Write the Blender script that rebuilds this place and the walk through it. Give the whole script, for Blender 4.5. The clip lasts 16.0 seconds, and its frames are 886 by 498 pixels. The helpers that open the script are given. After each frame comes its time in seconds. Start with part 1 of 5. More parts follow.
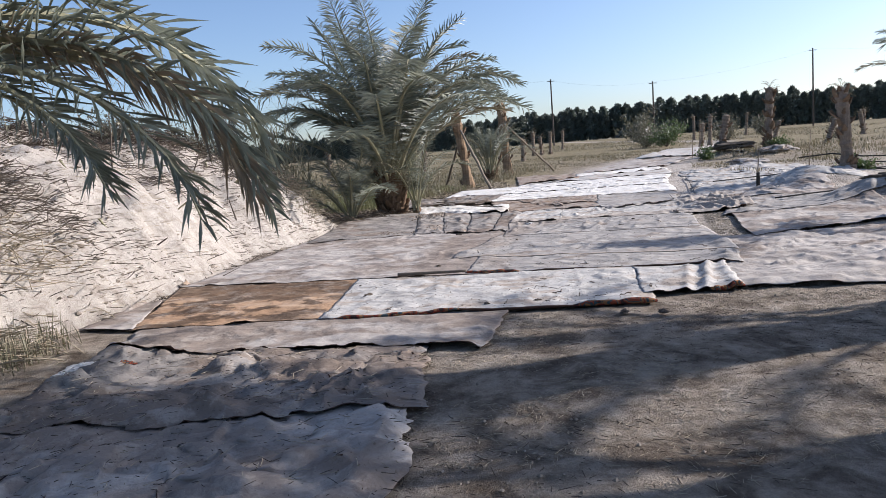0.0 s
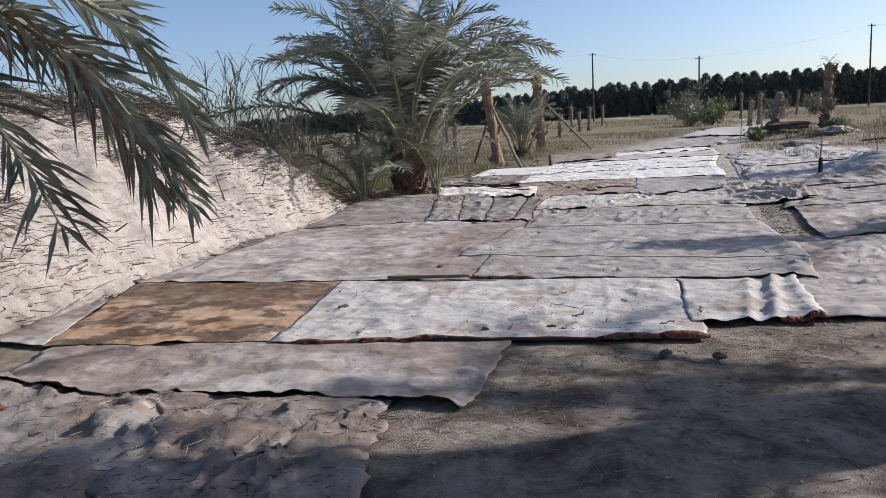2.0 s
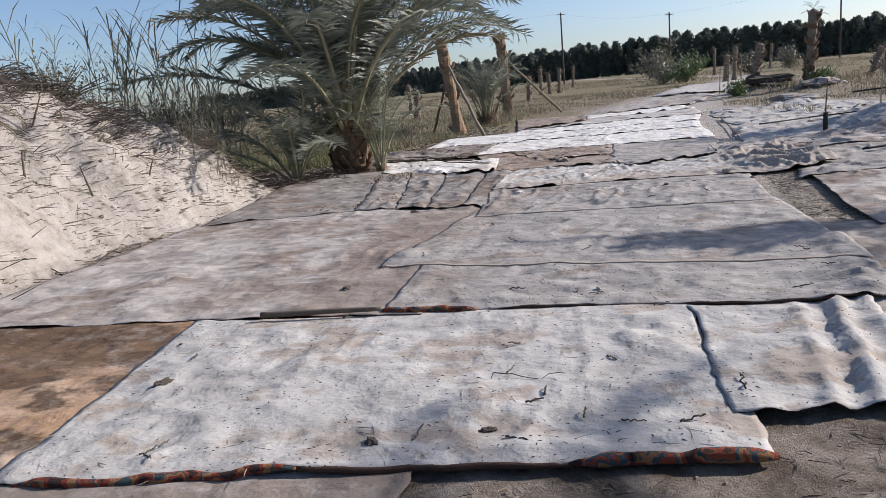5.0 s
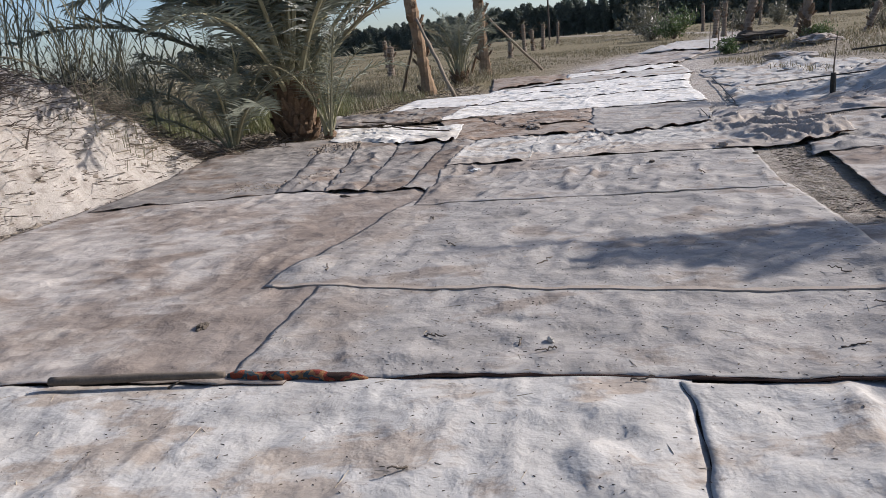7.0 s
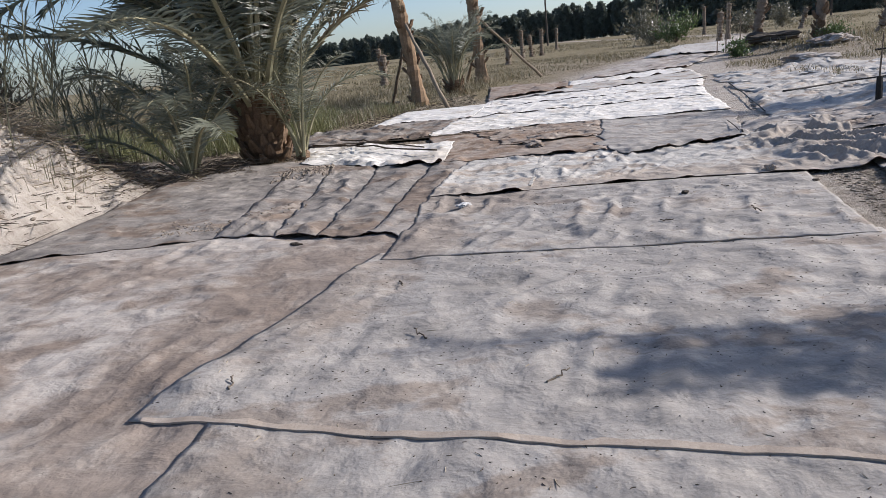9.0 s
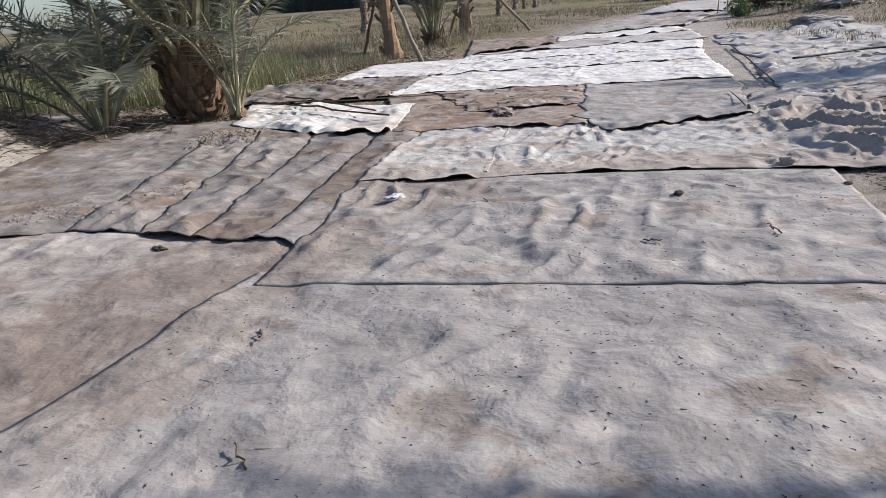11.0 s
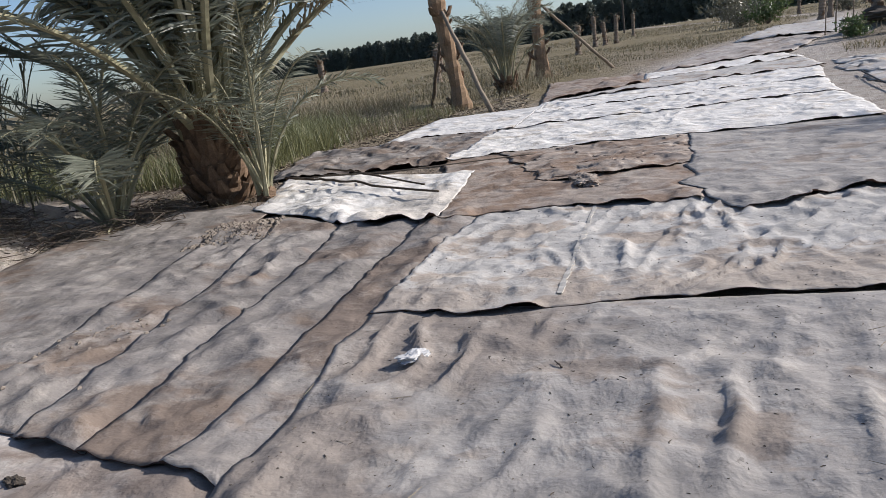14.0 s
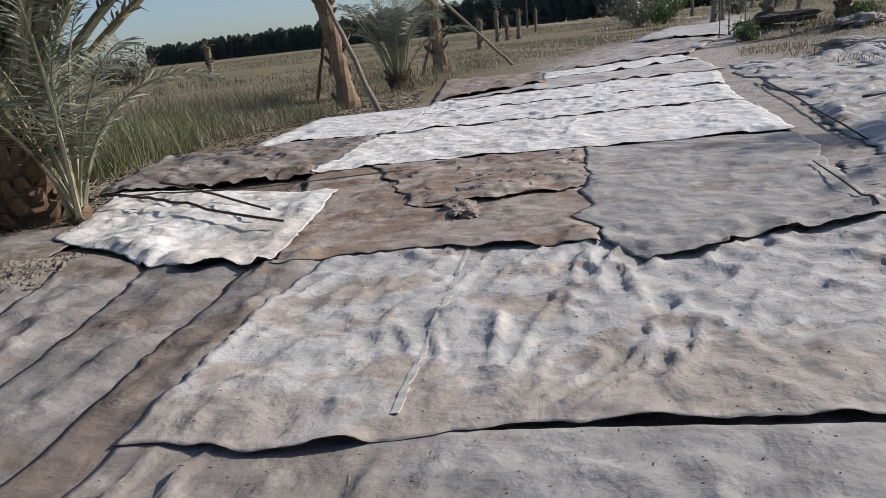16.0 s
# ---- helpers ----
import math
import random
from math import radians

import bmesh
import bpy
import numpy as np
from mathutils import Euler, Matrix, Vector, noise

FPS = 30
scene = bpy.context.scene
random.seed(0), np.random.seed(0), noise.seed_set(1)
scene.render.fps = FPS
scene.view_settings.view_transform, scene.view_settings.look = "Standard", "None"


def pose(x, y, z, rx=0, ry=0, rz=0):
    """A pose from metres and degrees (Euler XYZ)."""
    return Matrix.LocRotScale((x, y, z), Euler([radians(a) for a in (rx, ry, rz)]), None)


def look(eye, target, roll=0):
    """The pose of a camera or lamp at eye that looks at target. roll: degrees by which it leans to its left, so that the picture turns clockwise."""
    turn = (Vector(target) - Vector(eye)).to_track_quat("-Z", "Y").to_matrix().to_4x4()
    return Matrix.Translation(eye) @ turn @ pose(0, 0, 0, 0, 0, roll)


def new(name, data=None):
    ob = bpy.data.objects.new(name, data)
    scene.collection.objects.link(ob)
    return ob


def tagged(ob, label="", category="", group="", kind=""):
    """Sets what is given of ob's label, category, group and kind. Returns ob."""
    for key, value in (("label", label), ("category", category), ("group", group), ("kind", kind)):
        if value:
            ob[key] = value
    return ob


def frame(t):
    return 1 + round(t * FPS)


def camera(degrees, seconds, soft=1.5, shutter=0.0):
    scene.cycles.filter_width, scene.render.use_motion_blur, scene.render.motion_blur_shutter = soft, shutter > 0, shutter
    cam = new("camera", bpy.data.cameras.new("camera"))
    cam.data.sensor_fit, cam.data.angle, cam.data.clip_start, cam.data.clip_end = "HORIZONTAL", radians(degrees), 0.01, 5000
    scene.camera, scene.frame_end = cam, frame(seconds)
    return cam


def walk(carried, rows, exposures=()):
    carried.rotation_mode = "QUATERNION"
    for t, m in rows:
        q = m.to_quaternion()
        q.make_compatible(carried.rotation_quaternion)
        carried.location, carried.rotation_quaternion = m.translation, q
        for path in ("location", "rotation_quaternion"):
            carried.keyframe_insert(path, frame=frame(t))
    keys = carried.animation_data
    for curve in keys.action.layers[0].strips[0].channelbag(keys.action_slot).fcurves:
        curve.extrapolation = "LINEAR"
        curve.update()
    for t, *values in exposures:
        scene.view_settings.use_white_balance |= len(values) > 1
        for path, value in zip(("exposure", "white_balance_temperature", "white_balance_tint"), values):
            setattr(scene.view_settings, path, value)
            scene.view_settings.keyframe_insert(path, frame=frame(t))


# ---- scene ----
cam = camera(63.3, 16.0, soft=0.85)
PATH = [
    (0, (0.329, -1.386, 1.58), (0.264, 0.596, 1.319), -4.4),
    (0.5, (0.406, -0.944, 1.592), (0.222, 1.022, 1.27), -4.0),
    (1, (0.428, -0.523, 1.604), (0.253, 1.442, 1.279), -2.0),
    (1.5, (0.535, -0.071, 1.582), (0.363, 1.911, 1.381), -3.6),
    (2, (0.669, 0.33, 1.606), (0.502, 2.296, 1.28), -3.3),
    (2.5, (0.72, 0.798, 1.616), (0.721, 2.771, 1.291), -2.5),
    (3, (0.814, 1.256, 1.635), (0.834, 3.225, 1.283), -5.0),
    (3.5, (0.899, 1.677, 1.616), (0.938, 3.644, 1.257), -5.5),
    (4, (0.85, 2.103, 1.581), (0.866, 4.079, 1.272), -1.7),
    (4.5, (0.888, 2.485, 1.551), (0.792, 4.441, 1.145), -3.5),
    (5, (1.062, 2.921, 1.506), (0.954, 4.874, 1.09), -5.4),
    (5.2, (1.151, 3.132, 1.505), (1.166, 5.08, 1.054), -5.0),
    (7.3, (1.579, 4.973, 1.427), (1.465, 6.898, 0.899), -5.9),
    (7.5, (1.611, 5.152, 1.41), (1.404, 7.087, 0.948), -8.0),
    (8, (1.628, 5.573, 1.433), (1.333, 7.478, 0.9), -6.2),
    (8.5, (1.606, 6.032, 1.446), (1.498, 7.97, 0.964), -4.7),
    (8.7, (1.632, 6.199, 1.44), (1.548, 8.137, 0.952), -6.5),
    (10.8, (2.116, 7.975, 1.361), (2.138, 9.858, 0.687), -0.1),
    (11, (2.148, 8.052, 1.373), (2.093, 9.947, 0.734), -4.1),
    (11.5, (2.209, 8.462, 1.403), (2.437, 10.384, 0.899), -0.4),
    (12, (2.312, 8.781, 1.382), (2.5, 10.721, 0.933), -4.0),
    (12.5, (2.342, 9.133, 1.353), (2.367, 11.067, 0.844), -6.6),
    (13, (2.312, 9.514, 1.361), (2.447, 11.452, 0.887), -6.1),
    (13.5, (2.292, 9.814, 1.356), (2.251, 11.723, 0.763), -7.3),
    (14, (2.343, 10.171, 1.368), (2.054, 12.085, 0.864), -8.1),
    (14.5, (2.327, 10.526, 1.368), (2.044, 12.454, 0.92), -5.5),
    (15, (2.423, 10.923, 1.377), (2.44, 12.839, 0.803), -5.3),
    (15.5, (2.536, 11.25, 1.405), (2.58, 13.201, 0.965), -5.8),
    (16, (2.679, 11.554, 1.379), (2.642, 13.474, 0.821), -6.3),
]
walk(cam, [(t, look(eye, target, roll)) for t, eye, target, roll in PATH],
     exposures=[(0, 0.50, 6400, 16), (1, 0.24, 6450, 16), (2, 0.25, 6450, 16), (5, 0.22, 6450, 16), (8, 0.21, 6500, 15), (10.8, 0.32, 6500, 15), (11.5, 0.16, 6450, 14), (12, 0.14, 6450, 14), (14, 0.10, 6450, 14), (16, -0.08, 6450, 14)])

# ---- world, sun, exposure ----
SUN_DIR = Vector((0.955, 0.28, 0.53)).normalized()
world = bpy.data.worlds.new("world")
scene.world = world
world.use_nodes = True
wt = world.node_tree
sky = wt.nodes.new("ShaderNodeTexSky")
sky.sky_type = "NISHITA"
sky.sun_disc = False
sky.sun_elevation = math.asin(SUN_DIR.z)
sky.sun_rotation = math.atan2(SUN_DIR.x, SUN_DIR.y)
sky.dust_density, sky.air_density, sky.ozone_density = 1.1, 0.9, 3.6
wt.links.new(sky.outputs[0], wt.nodes["Background"].inputs[0])
wt.nodes["Background"].inputs[1].default_value = 0.125
sun = new("sun", bpy.data.lights.new("sun", "SUN"))
sun.data.energy, sun.data.angle, sun.data.color = 5.0, radians(0.53), (1.0, 0.965, 0.91)
sun.rotation_mode = "QUATERNION"
sun.rotation_quaternion = SUN_DIR.to_track_quat("Z", "Y")

# ---- numeric noise ----
LAT = np.random.RandomState(7).rand(256, 256)


def vnoise(x, y, seed=0):
    """Smooth value noise in -1..1, one cell a unit."""
    x, y = np.asarray(x, float) + 17.3 * seed, np.asarray(y, float) - 9.1 * seed
    ix, iy = np.floor(x).astype(int), np.floor(y).astype(int)
    fx, fy = x - ix, y - iy
    fx, fy = fx * fx * (3 - 2 * fx), fy * fy * (3 - 2 * fy)
    a, b = LAT[ix % 256, iy % 256], LAT[(ix + 1) % 256, iy % 256]
    c, d = LAT[ix % 256, (iy + 1) % 256], LAT[(ix + 1) % 256, (iy + 1) % 256]
    return 2 * ((a + (b - a) * fx) * (1 - fy) + (c + (d - c) * fx) * fy) - 1


def fbm(x, y, seed=0, octaves=3):
    out, amp = 0, 1.0
    for n in range(octaves):
        out = out + amp * vnoise(x * 2.03**n, y * 2.03**n, seed + 3 * n)
        amp *= 0.5
    return out / 1.75


def sstep(a, b, v):
    t = np.clip((np.asarray(v, float) - a) / (b - a), 0, 1)
    return t * t * (3 - 2 * t)


# ---- lie of the land ----
BANK_Y = [-6, 2, 5.4, 6.8, 9.0, 11.8, 12.9, 15.7, 17.6, 22]
BANK_X = [-5.2, -4.8, -4.35, -3.9, -3.62, -3.6, -3.05, -2.75, -3.1, -4.5]
TOP_Y = [-10, 3, 7, 10, 13.5, 15.0, 17, 19.5]
TOP_Z = [1.9, 2.1, 2.5, 2.8, 2.85, 2.65, 1.6, 0.1]


def land(x, y):
    """Height of the ground: flat path, sand bank beside it, a slow rise into the distance."""
    x, y = np.asarray(x, float), np.asarray(y, float)
    z = 0.013 * np.maximum(0, np.minimum(y, 200) - 15)
    s = np.interp(y, BANK_Y, BANK_X) + 0.12 * vnoise(y * 1.3, y * 0 + 4, 5) - x
    h = np.interp(y, TOP_Y, TOP_Z)
    bank = h * (1 - np.exp(-np.maximum(s, 0) / 1.9)) * (1 - sstep(9, 22, s))
    on = sstep(0.0, 0.7, s)
    bank += on * np.minimum(h, 1) * (0.20 * fbm(x * 0.9, y * 0.9, 2) + 0.17 * fbm(x * 3.1, y * 3.1, 3) + 0.10 * vnoise(x * 6.5, y * 6.5, 6) + 0.025 * vnoise(x * 17, y * 17, 12))
    z = z + np.maximum(bank, 0)
    for mx, my, r, top in MOUNDS:
        z = z + top * np.exp(-((x - mx) ** 2 + (y - my) ** 2) / r**2)
    return z


MOUNDS = [(15.0, 38.2, 1.1, 0.5), (16.2, 35.6, 1.5, 0.35), (11.8, 27.6, 0.9, 0.18), (9.7, 18.2, 1.1, 0.42), (11.3, 19.7, 1.3, 0.25),
          (9.0, 13.4, 1.0, 0.5), (7.6, 15.9, 0.7, 0.12), (7.8, 7.3, 0.8, 0.16), (6.7, 7.5, 0.5, 0.1), (-0.3, 16.6, 0.4, 0.10), (1.75, 14.35, 0.22, 0.04), (-3.3, 18.0, 0.55, -0.4)]


def height(x, y):
    return float(land(x, y))


# ---- materials ----
def material(name):
    m = bpy.data.materials.new(name)
    m.use_nodes = True
    nt = m.node_tree
    return m, nt, nt.nodes["Principled BSDF"]


def noise_node(nt, scale, detail=4, rough=0.6, coord=None, distort=0.0):
    n = nt.nodes.new("ShaderNodeTexNoise")
    n.inputs["Scale"].default_value, n.inputs["Detail"].default_value = scale, detail
    n.inputs["Roughness"].default_value, n.inputs["Distortion"].default_value = rough, distort
    if coord is not None:
        nt.links.new(coord, n.inputs["Vector"])
    return n


def ramp(nt, src, stops):
    r = nt.nodes.new("ShaderNodeValToRGB")
    while len(r.color_ramp.elements) < len(stops):
        r.color_ramp.elements.new(0.5)
    for e, (p, c) in zip(r.color_ramp.elements, stops):
        e.position, e.color = p, (*c, 1) if len(c) == 3 else c
    nt.links.new(src, r.inputs[0])
    return r


def mix(nt, fac, a, b, blend="MIX"):
    m = nt.nodes.new("ShaderNodeMix")
    m.data_type, m.blend_type = "RGBA", blend
    for socket, value in ((m.inputs[0], fac), (m.inputs[6], a), (m.inputs[7], b)):
        if isinstance(value, (float, int)):
            socket.default_value = value
        elif isinstance(value, tuple):
            socket.default_value = (*value, 1)
        else:
            nt.links.new(value, socket)
    return m.outputs[2]


def bump(nt, bsdf, src, strength, distance):
    b = nt.nodes.new("ShaderNodeBump")
    b.inputs["Strength"].default_value, b.inputs["Distance"].default_value = strength, distance
    nt.links.new(src, b.inputs["Height"])
    nt.links.new(b.outputs[0], bsdf.inputs["Normal"])
    return b


def position(nt):
    return nt.nodes.new("ShaderNodeNewGeometry").outputs["Position"]


def grainy(name, dark, light, scale=6, fine=60, rough=0.9, bump_mm=3, spread=0.5):
    """A matt surface whose colour wanders between two tones at two scales."""
    m, nt, bsdf = material(name)
    pos = position(nt)
    a, b = noise_node(nt, scale, 5, 0.65, pos), noise_node(nt, fine, 3, 0.7, pos)
    lo = 0.5 - spread / 2
    c = ramp(nt, a.outputs[0], [(lo, dark), (1 - lo, light)]).outputs[0]
    c = mix(nt, 0.35, c, ramp(nt, b.outputs[0], [(0.3, dark), (0.7, light)]).outputs[0])
    nt.links.new(c, bsdf.inputs["Base Color"])
    bsdf.inputs["Roughness"].default_value = rough
    bsdf.inputs["Specular IOR Level"].default_value = 0.2
    bump(nt, bsdf, b.outputs[0], 0.6, bump_mm / 1000)
    return m


def ground_material():
    m, nt, bsdf = material("sand_and_dirt")
    pos = position(nt)
    big, mid, fine = noise_node(nt, 0.5, 5, 0.6, pos), noise_node(nt, 5, 6, 0.7, pos), noise_node(nt, 70, 4, 0.75, pos)
    dirt = ramp(nt, mid.outputs[0], [(0.3, (0.17, 0.135, 0.10)), (0.5, (0.33, 0.275, 0.215)), (0.7, (0.47, 0.405, 0.33))]).outputs[0]
    patchy = noise_node(nt, 1.7, 6, 0.7, pos, 0.8)
    dirt = mix(nt, 0.9, dirt, ramp(nt, patchy.outputs[0], [(0.40, (0.42, 0.39, 0.37)), (0.54, (1, 1, 1))]).outputs[0], "MULTIPLY")
    sand = ramp(nt, mid.outputs[0], [(0.28, (0.25, 0.21, 0.17)), (0.44, (0.46, 0.41, 0.355)), (0.7, (0.62, 0.57, 0.505))]).outputs[0]
    field = ramp(nt, big.outputs[0], [(0.3, (0.14, 0.115, 0.07)), (0.5, (0.22, 0.175, 0.11)), (0.7, (0.30, 0.25, 0.175))]).outputs[0]
    field = mix(nt, 0.5, field, ramp(nt, mid.outputs[0], [(0.35, (0.12, 0.12, 0.05)), (0.65, (0.34, 0.27, 0.17))]).outputs[0])
    a = nt.nodes.new("ShaderNodeAttribute")
    a.attribute_name = "sand"
    v = nt.nodes.new("ShaderNodeAttribute")
    v.attribute_name = "field"
    c = mix(nt, a.outputs["Fac"], dirt, sand)
    c = mix(nt, v.outputs["Fac"], c, field)
    c = mix(nt, 0.3, c, ramp(nt, fine.outputs[0], [(0.3, (0.30, 0.30, 0.30)), (0.7, (1, 1, 1))]).outputs[0], "MULTIPLY")
    nt.links.new(c, bsdf.inputs["Base Color"])
    bsdf.inputs["Roughness"].default_value = 0.95
    bsdf.inputs["Specular IOR Level"].default_value = 0.1
    bump(nt, bsdf, mix(nt, 0.4, mix(nt, 0.5, mid.outputs[0], noise_node(nt, 14, 4, 0.6, pos).outputs[0]), fine.outputs[0]), 1.0, 0.055)
    return m


def carpet_material(name, tones, stain, amount=0.5, sand=0.35, streak=0.35, relief=0.085, blots=1.5):
    """Worn, dust-covered woven backing: base tones, brown stains in blotches, pale dust, a fine weave and painted
    wrinkle shade.
    """
    m, nt, bsdf = material(name)
    pos = position(nt)
    info = nt.nodes.new("ShaderNodeObjectInfo")
    off = nt.nodes.new("ShaderNodeVectorMath")
    off.operation = "MULTIPLY_ADD"
    off.inputs[1].default_value = (1, 1, 1)
    nt.links.new(pos, off.inputs[0])
    shift = nt.nodes.new("ShaderNodeCombineXYZ")
    mul = nt.nodes.new("ShaderNodeMath")
    mul.operation = "MULTIPLY"
    mul.inputs[1].default_value = 40
    nt.links.new(info.outputs["Random"], mul.inputs[0])
    nt.links.new(mul.outputs[0], shift.inputs[2])
    nt.links.new(shift.outputs[0], off.inputs[2])
    p = off.outputs[0]
    stretch = nt.nodes.new("ShaderNodeMapping")
    stretch.inputs["Scale"].default_value = (1.0, 1.0 + 1.6 * streak, 1.0)
    stretch.inputs["Rotation"].default_value = (0, 0, 0.15)
    nt.links.new(p, stretch.inputs[0])
    base = noise_node(nt, 1.5, 6, 0.62, stretch.outputs[0])
    blot = noise_node(nt, blots, 6, 0.62, stretch.outputs[0], 0.15)
    dust = noise_node(nt, 2.6, 8, 0.72, p)
    fine = noise_node(nt, 110, 3, 0.7, p)
    speck = noise_node(nt, 34, 3, 0.6, p)
    c = ramp(nt, base.outputs[0], [(0.3, tones[0]), (0.5, tones[1]), (0.7, tones[2])]).outputs[0]
    k = ramp(nt, blot.outputs[0], [(0.62 - amount * 0.35, (0, 0, 0)), (0.70 - amount * 0.35, (1, 1, 1))]).outputs[0]
    at = nt.nodes.new("ShaderNodeAttribute")
    at.attribute_name = "soil"
    edge = noise_node(nt, 3.5, 5, 0.6, stretch.outputs[0], 0.15)
    worn = nt.nodes.new("ShaderNodeMath")
    worn.operation = "MULTIPLY_ADD"
    worn.inputs[1].default_value = 1.5
    nt.links.new(at.outputs["Fac"], worn.inputs[0])
    nt.links.new(edge.outputs[0], worn.inputs[2])
    soiled = ramp(nt, worn.outputs[0], [(0.72, (0, 0, 0)), (1.0, (0.85, 0.85, 0.85))]).outputs[0]
    k = mix(nt, 1.0, k, soiled, "LIGHTEN")
    c = mix(nt, k, c, mix(nt, 0.8, c, stain))
    mott = noise_node(nt, 5, 8, 0.7, stretch.outputs[0])
    c = mix(nt, 0.22, c, ramp(nt, mott.outputs[0], [(0.34, (0.62, 0.61, 0.60)), (0.60, (1, 1, 1))]).outputs[0], "MULTIPLY")
    d = ramp(nt, dust.outputs[0], [(0.52, (0, 0, 0)), (0.64, (sand, sand, sand))]).outputs[0]
    c = mix(nt, d, c, (0.60, 0.55, 0.48))
    c = mix(nt, 0.14, c, ramp(nt, fine.outputs[0], [(0.3, (0.5, 0.5, 0.5)), (0.6, (1, 1, 1))]).outputs[0], "MULTIPLY")
    # Thin dark lines in the colour stand in for the shade of small wrinkles.
    line = noise_node(nt, 5.5, 4, 0.6, stretch.outputs[0], 0.6)
    thin = ramp(nt, line.outputs[0], [(0.485, (1, 1, 1)), (0.5, (0.66, 0.63, 0.60)), (0.515, (1, 1, 1))]).outputs[0]
    c = mix(nt, 0.35, c, thin, "MULTIPLY")
    mid = noise_node(nt, 22, 5, 0.75, stretch.outputs[0])
    c = mix(nt, 0.1, c, ramp(nt, mid.outputs[0], [(0.36, (0.62, 0.61, 0.60)), (0.56, (1.06, 1.06, 1.06))]).outputs[0], "MULTIPLY")
    dots = ramp(nt, speck.outputs[0], [(0.30, (0.25, 0.22, 0.2)), (0.345, (1, 1, 1))]).outputs[0]
    c = mix(nt, 0.45, c, dots, "MULTIPLY")
    nt.links.new(c, bsdf.inputs["Base Color"])
    bsdf.inputs["Roughness"].default_value = 0.92
    bsdf.inputs["Specular IOR Level"].default_value = 0.15
    crease = noise_node(nt, 4.5, 4, 0.5, p, 0.2)
    ridged = noise_node(nt, 2.6, 4, 0.5, stretch.outputs[0], 0.3)
    ridged.noise_type = "RIDGED_MULTIFRACTAL"
    rel = mix(nt, 0.2, crease.outputs[0], dust.outputs[0])
    rel = mix(nt, 0.4, rel, ridged.outputs[0])
    first = nt.nodes.new("ShaderNodeBump")
    first.inputs["Strength"].default_value, first.inputs["Distance"].default_value = 1.0, relief
    nt.links.new(rel, first.inputs["Height"])
    second = bump(nt, bsdf, mix(nt, 0.5, fine.outputs[0], mid.outputs[0]), 0.25, 0.008)
    nt.links.new(first.outputs[0], second.inputs["Normal"])
    return m


M_GROUND = ground_material()
M_GREY = carpet_material("grey_carpet_backing", ((0.265, 0.247, 0.225), (0.355, 0.332, 0.305), (0.44, 0.413, 0.377)), (0.25, 0.205, 0.168), 0.2)
M_WARM = carpet_material("warm_grey_backing", ((0.30, 0.265, 0.235), (0.41, 0.37, 0.33), (0.52, 0.475, 0.43)), (0.215, 0.165, 0.13), 0.35, blots=0.8)
M_PALE = carpet_material("pale_grey_backing", ((0.39, 0.37, 0.34), (0.50, 0.48, 0.445), (0.59, 0.57, 0.535)), (0.35, 0.285, 0.225), 0.3)
M_DARK = carpet_material("dark_grey_backing", ((0.185, 0.168, 0.15), (0.255, 0.232, 0.21), (0.335, 0.305, 0.275)), (0.20, 0.15, 0.115), 0.4, blots=0.9)
M_WHITE = carpet_material("white_backing", ((0.62, 0.595, 0.545), (0.74, 0.715, 0.665), (0.82, 0.80, 0.755)), (0.55, 0.49, 0.41), 0.25)
M_BROWN = carpet_material("brown_backing", ((0.27, 0.225, 0.185), (0.37, 0.31, 0.26), (0.47, 0.41, 0.35)), (0.21, 0.14, 0.095), 0.45)
M_ORANGE = carpet_material("ochre_backing", ((0.30, 0.185, 0.11), (0.42, 0.27, 0.165), (0.49, 0.36, 0.255)), (0.055, 0.035, 0.024), 0.45, 0.3, blots=2.0)
M_PILE = grainy("dark_pile", (0.035, 0.022, 0.018), (0.10, 0.055, 0.04), 12, 160, 1.0, 6)
M_BIND = grainy("dusty_binding", (0.30, 0.24, 0.19), (0.50, 0.43, 0.36), 8, 70, 0.95, 3)
M_TAPE = grainy("pale_seam_tape", (0.46, 0.43, 0.37), (0.62, 0.58, 0.52), 8, 70, 0.9, 2)
M_STRAW = grainy("dry_straw", (0.20, 0.155, 0.10), (0.52, 0.45, 0.34), 9, 80, 0.85, 1)
M_TWIG = grainy("grey_twig", (0.06, 0.048, 0.038), (0.20, 0.165, 0.13), 9, 80, 0.9, 2)
M_ROOT = grainy("dark_dry_root", (0.035, 0.027, 0.021), (0.13, 0.10, 0.075), 9, 80, 0.9, 2)
M_HOSE = grainy("black_hose", (0.012, 0.012, 0.012), (0.05, 0.046, 0.04), 10, 60, 0.6, 1)
M_WOOD = grainy("weathered_timber", (0.16, 0.12, 0.085), (0.34, 0.28, 0.21), 5, 60, 0.85, 3)
M_BARK = grainy("ochre_palm_bark", (0.12, 0.08, 0.052), (0.36, 0.245, 0.15), 5, 40, 0.9, 8)
M_DEADBARK = grainy("grey_palm_bark", (0.10, 0.075, 0.055), (0.30, 0.24, 0.185), 5, 40, 0.95, 10)
M_BOOT = grainy("palm_leaf_base", (0.05, 0.036, 0.026), (0.27, 0.18, 0.115), 6, 50, 0.9, 5)
M_CLOD = grainy("dry_clod", (0.16, 0.13, 0.10), (0.34, 0.29, 0.235), 9, 60, 0.95, 3)
M_POLE = grainy("dark_pole_timber", (0.05, 0.04, 0.032), (0.11, 0.09, 0.075), 2, 20, 0.8, 3)
M_SOIL = grainy("dark_soil", (0.055, 0.045, 0.036), (0.14, 0.115, 0.09), 4, 30, 0.95, 10)
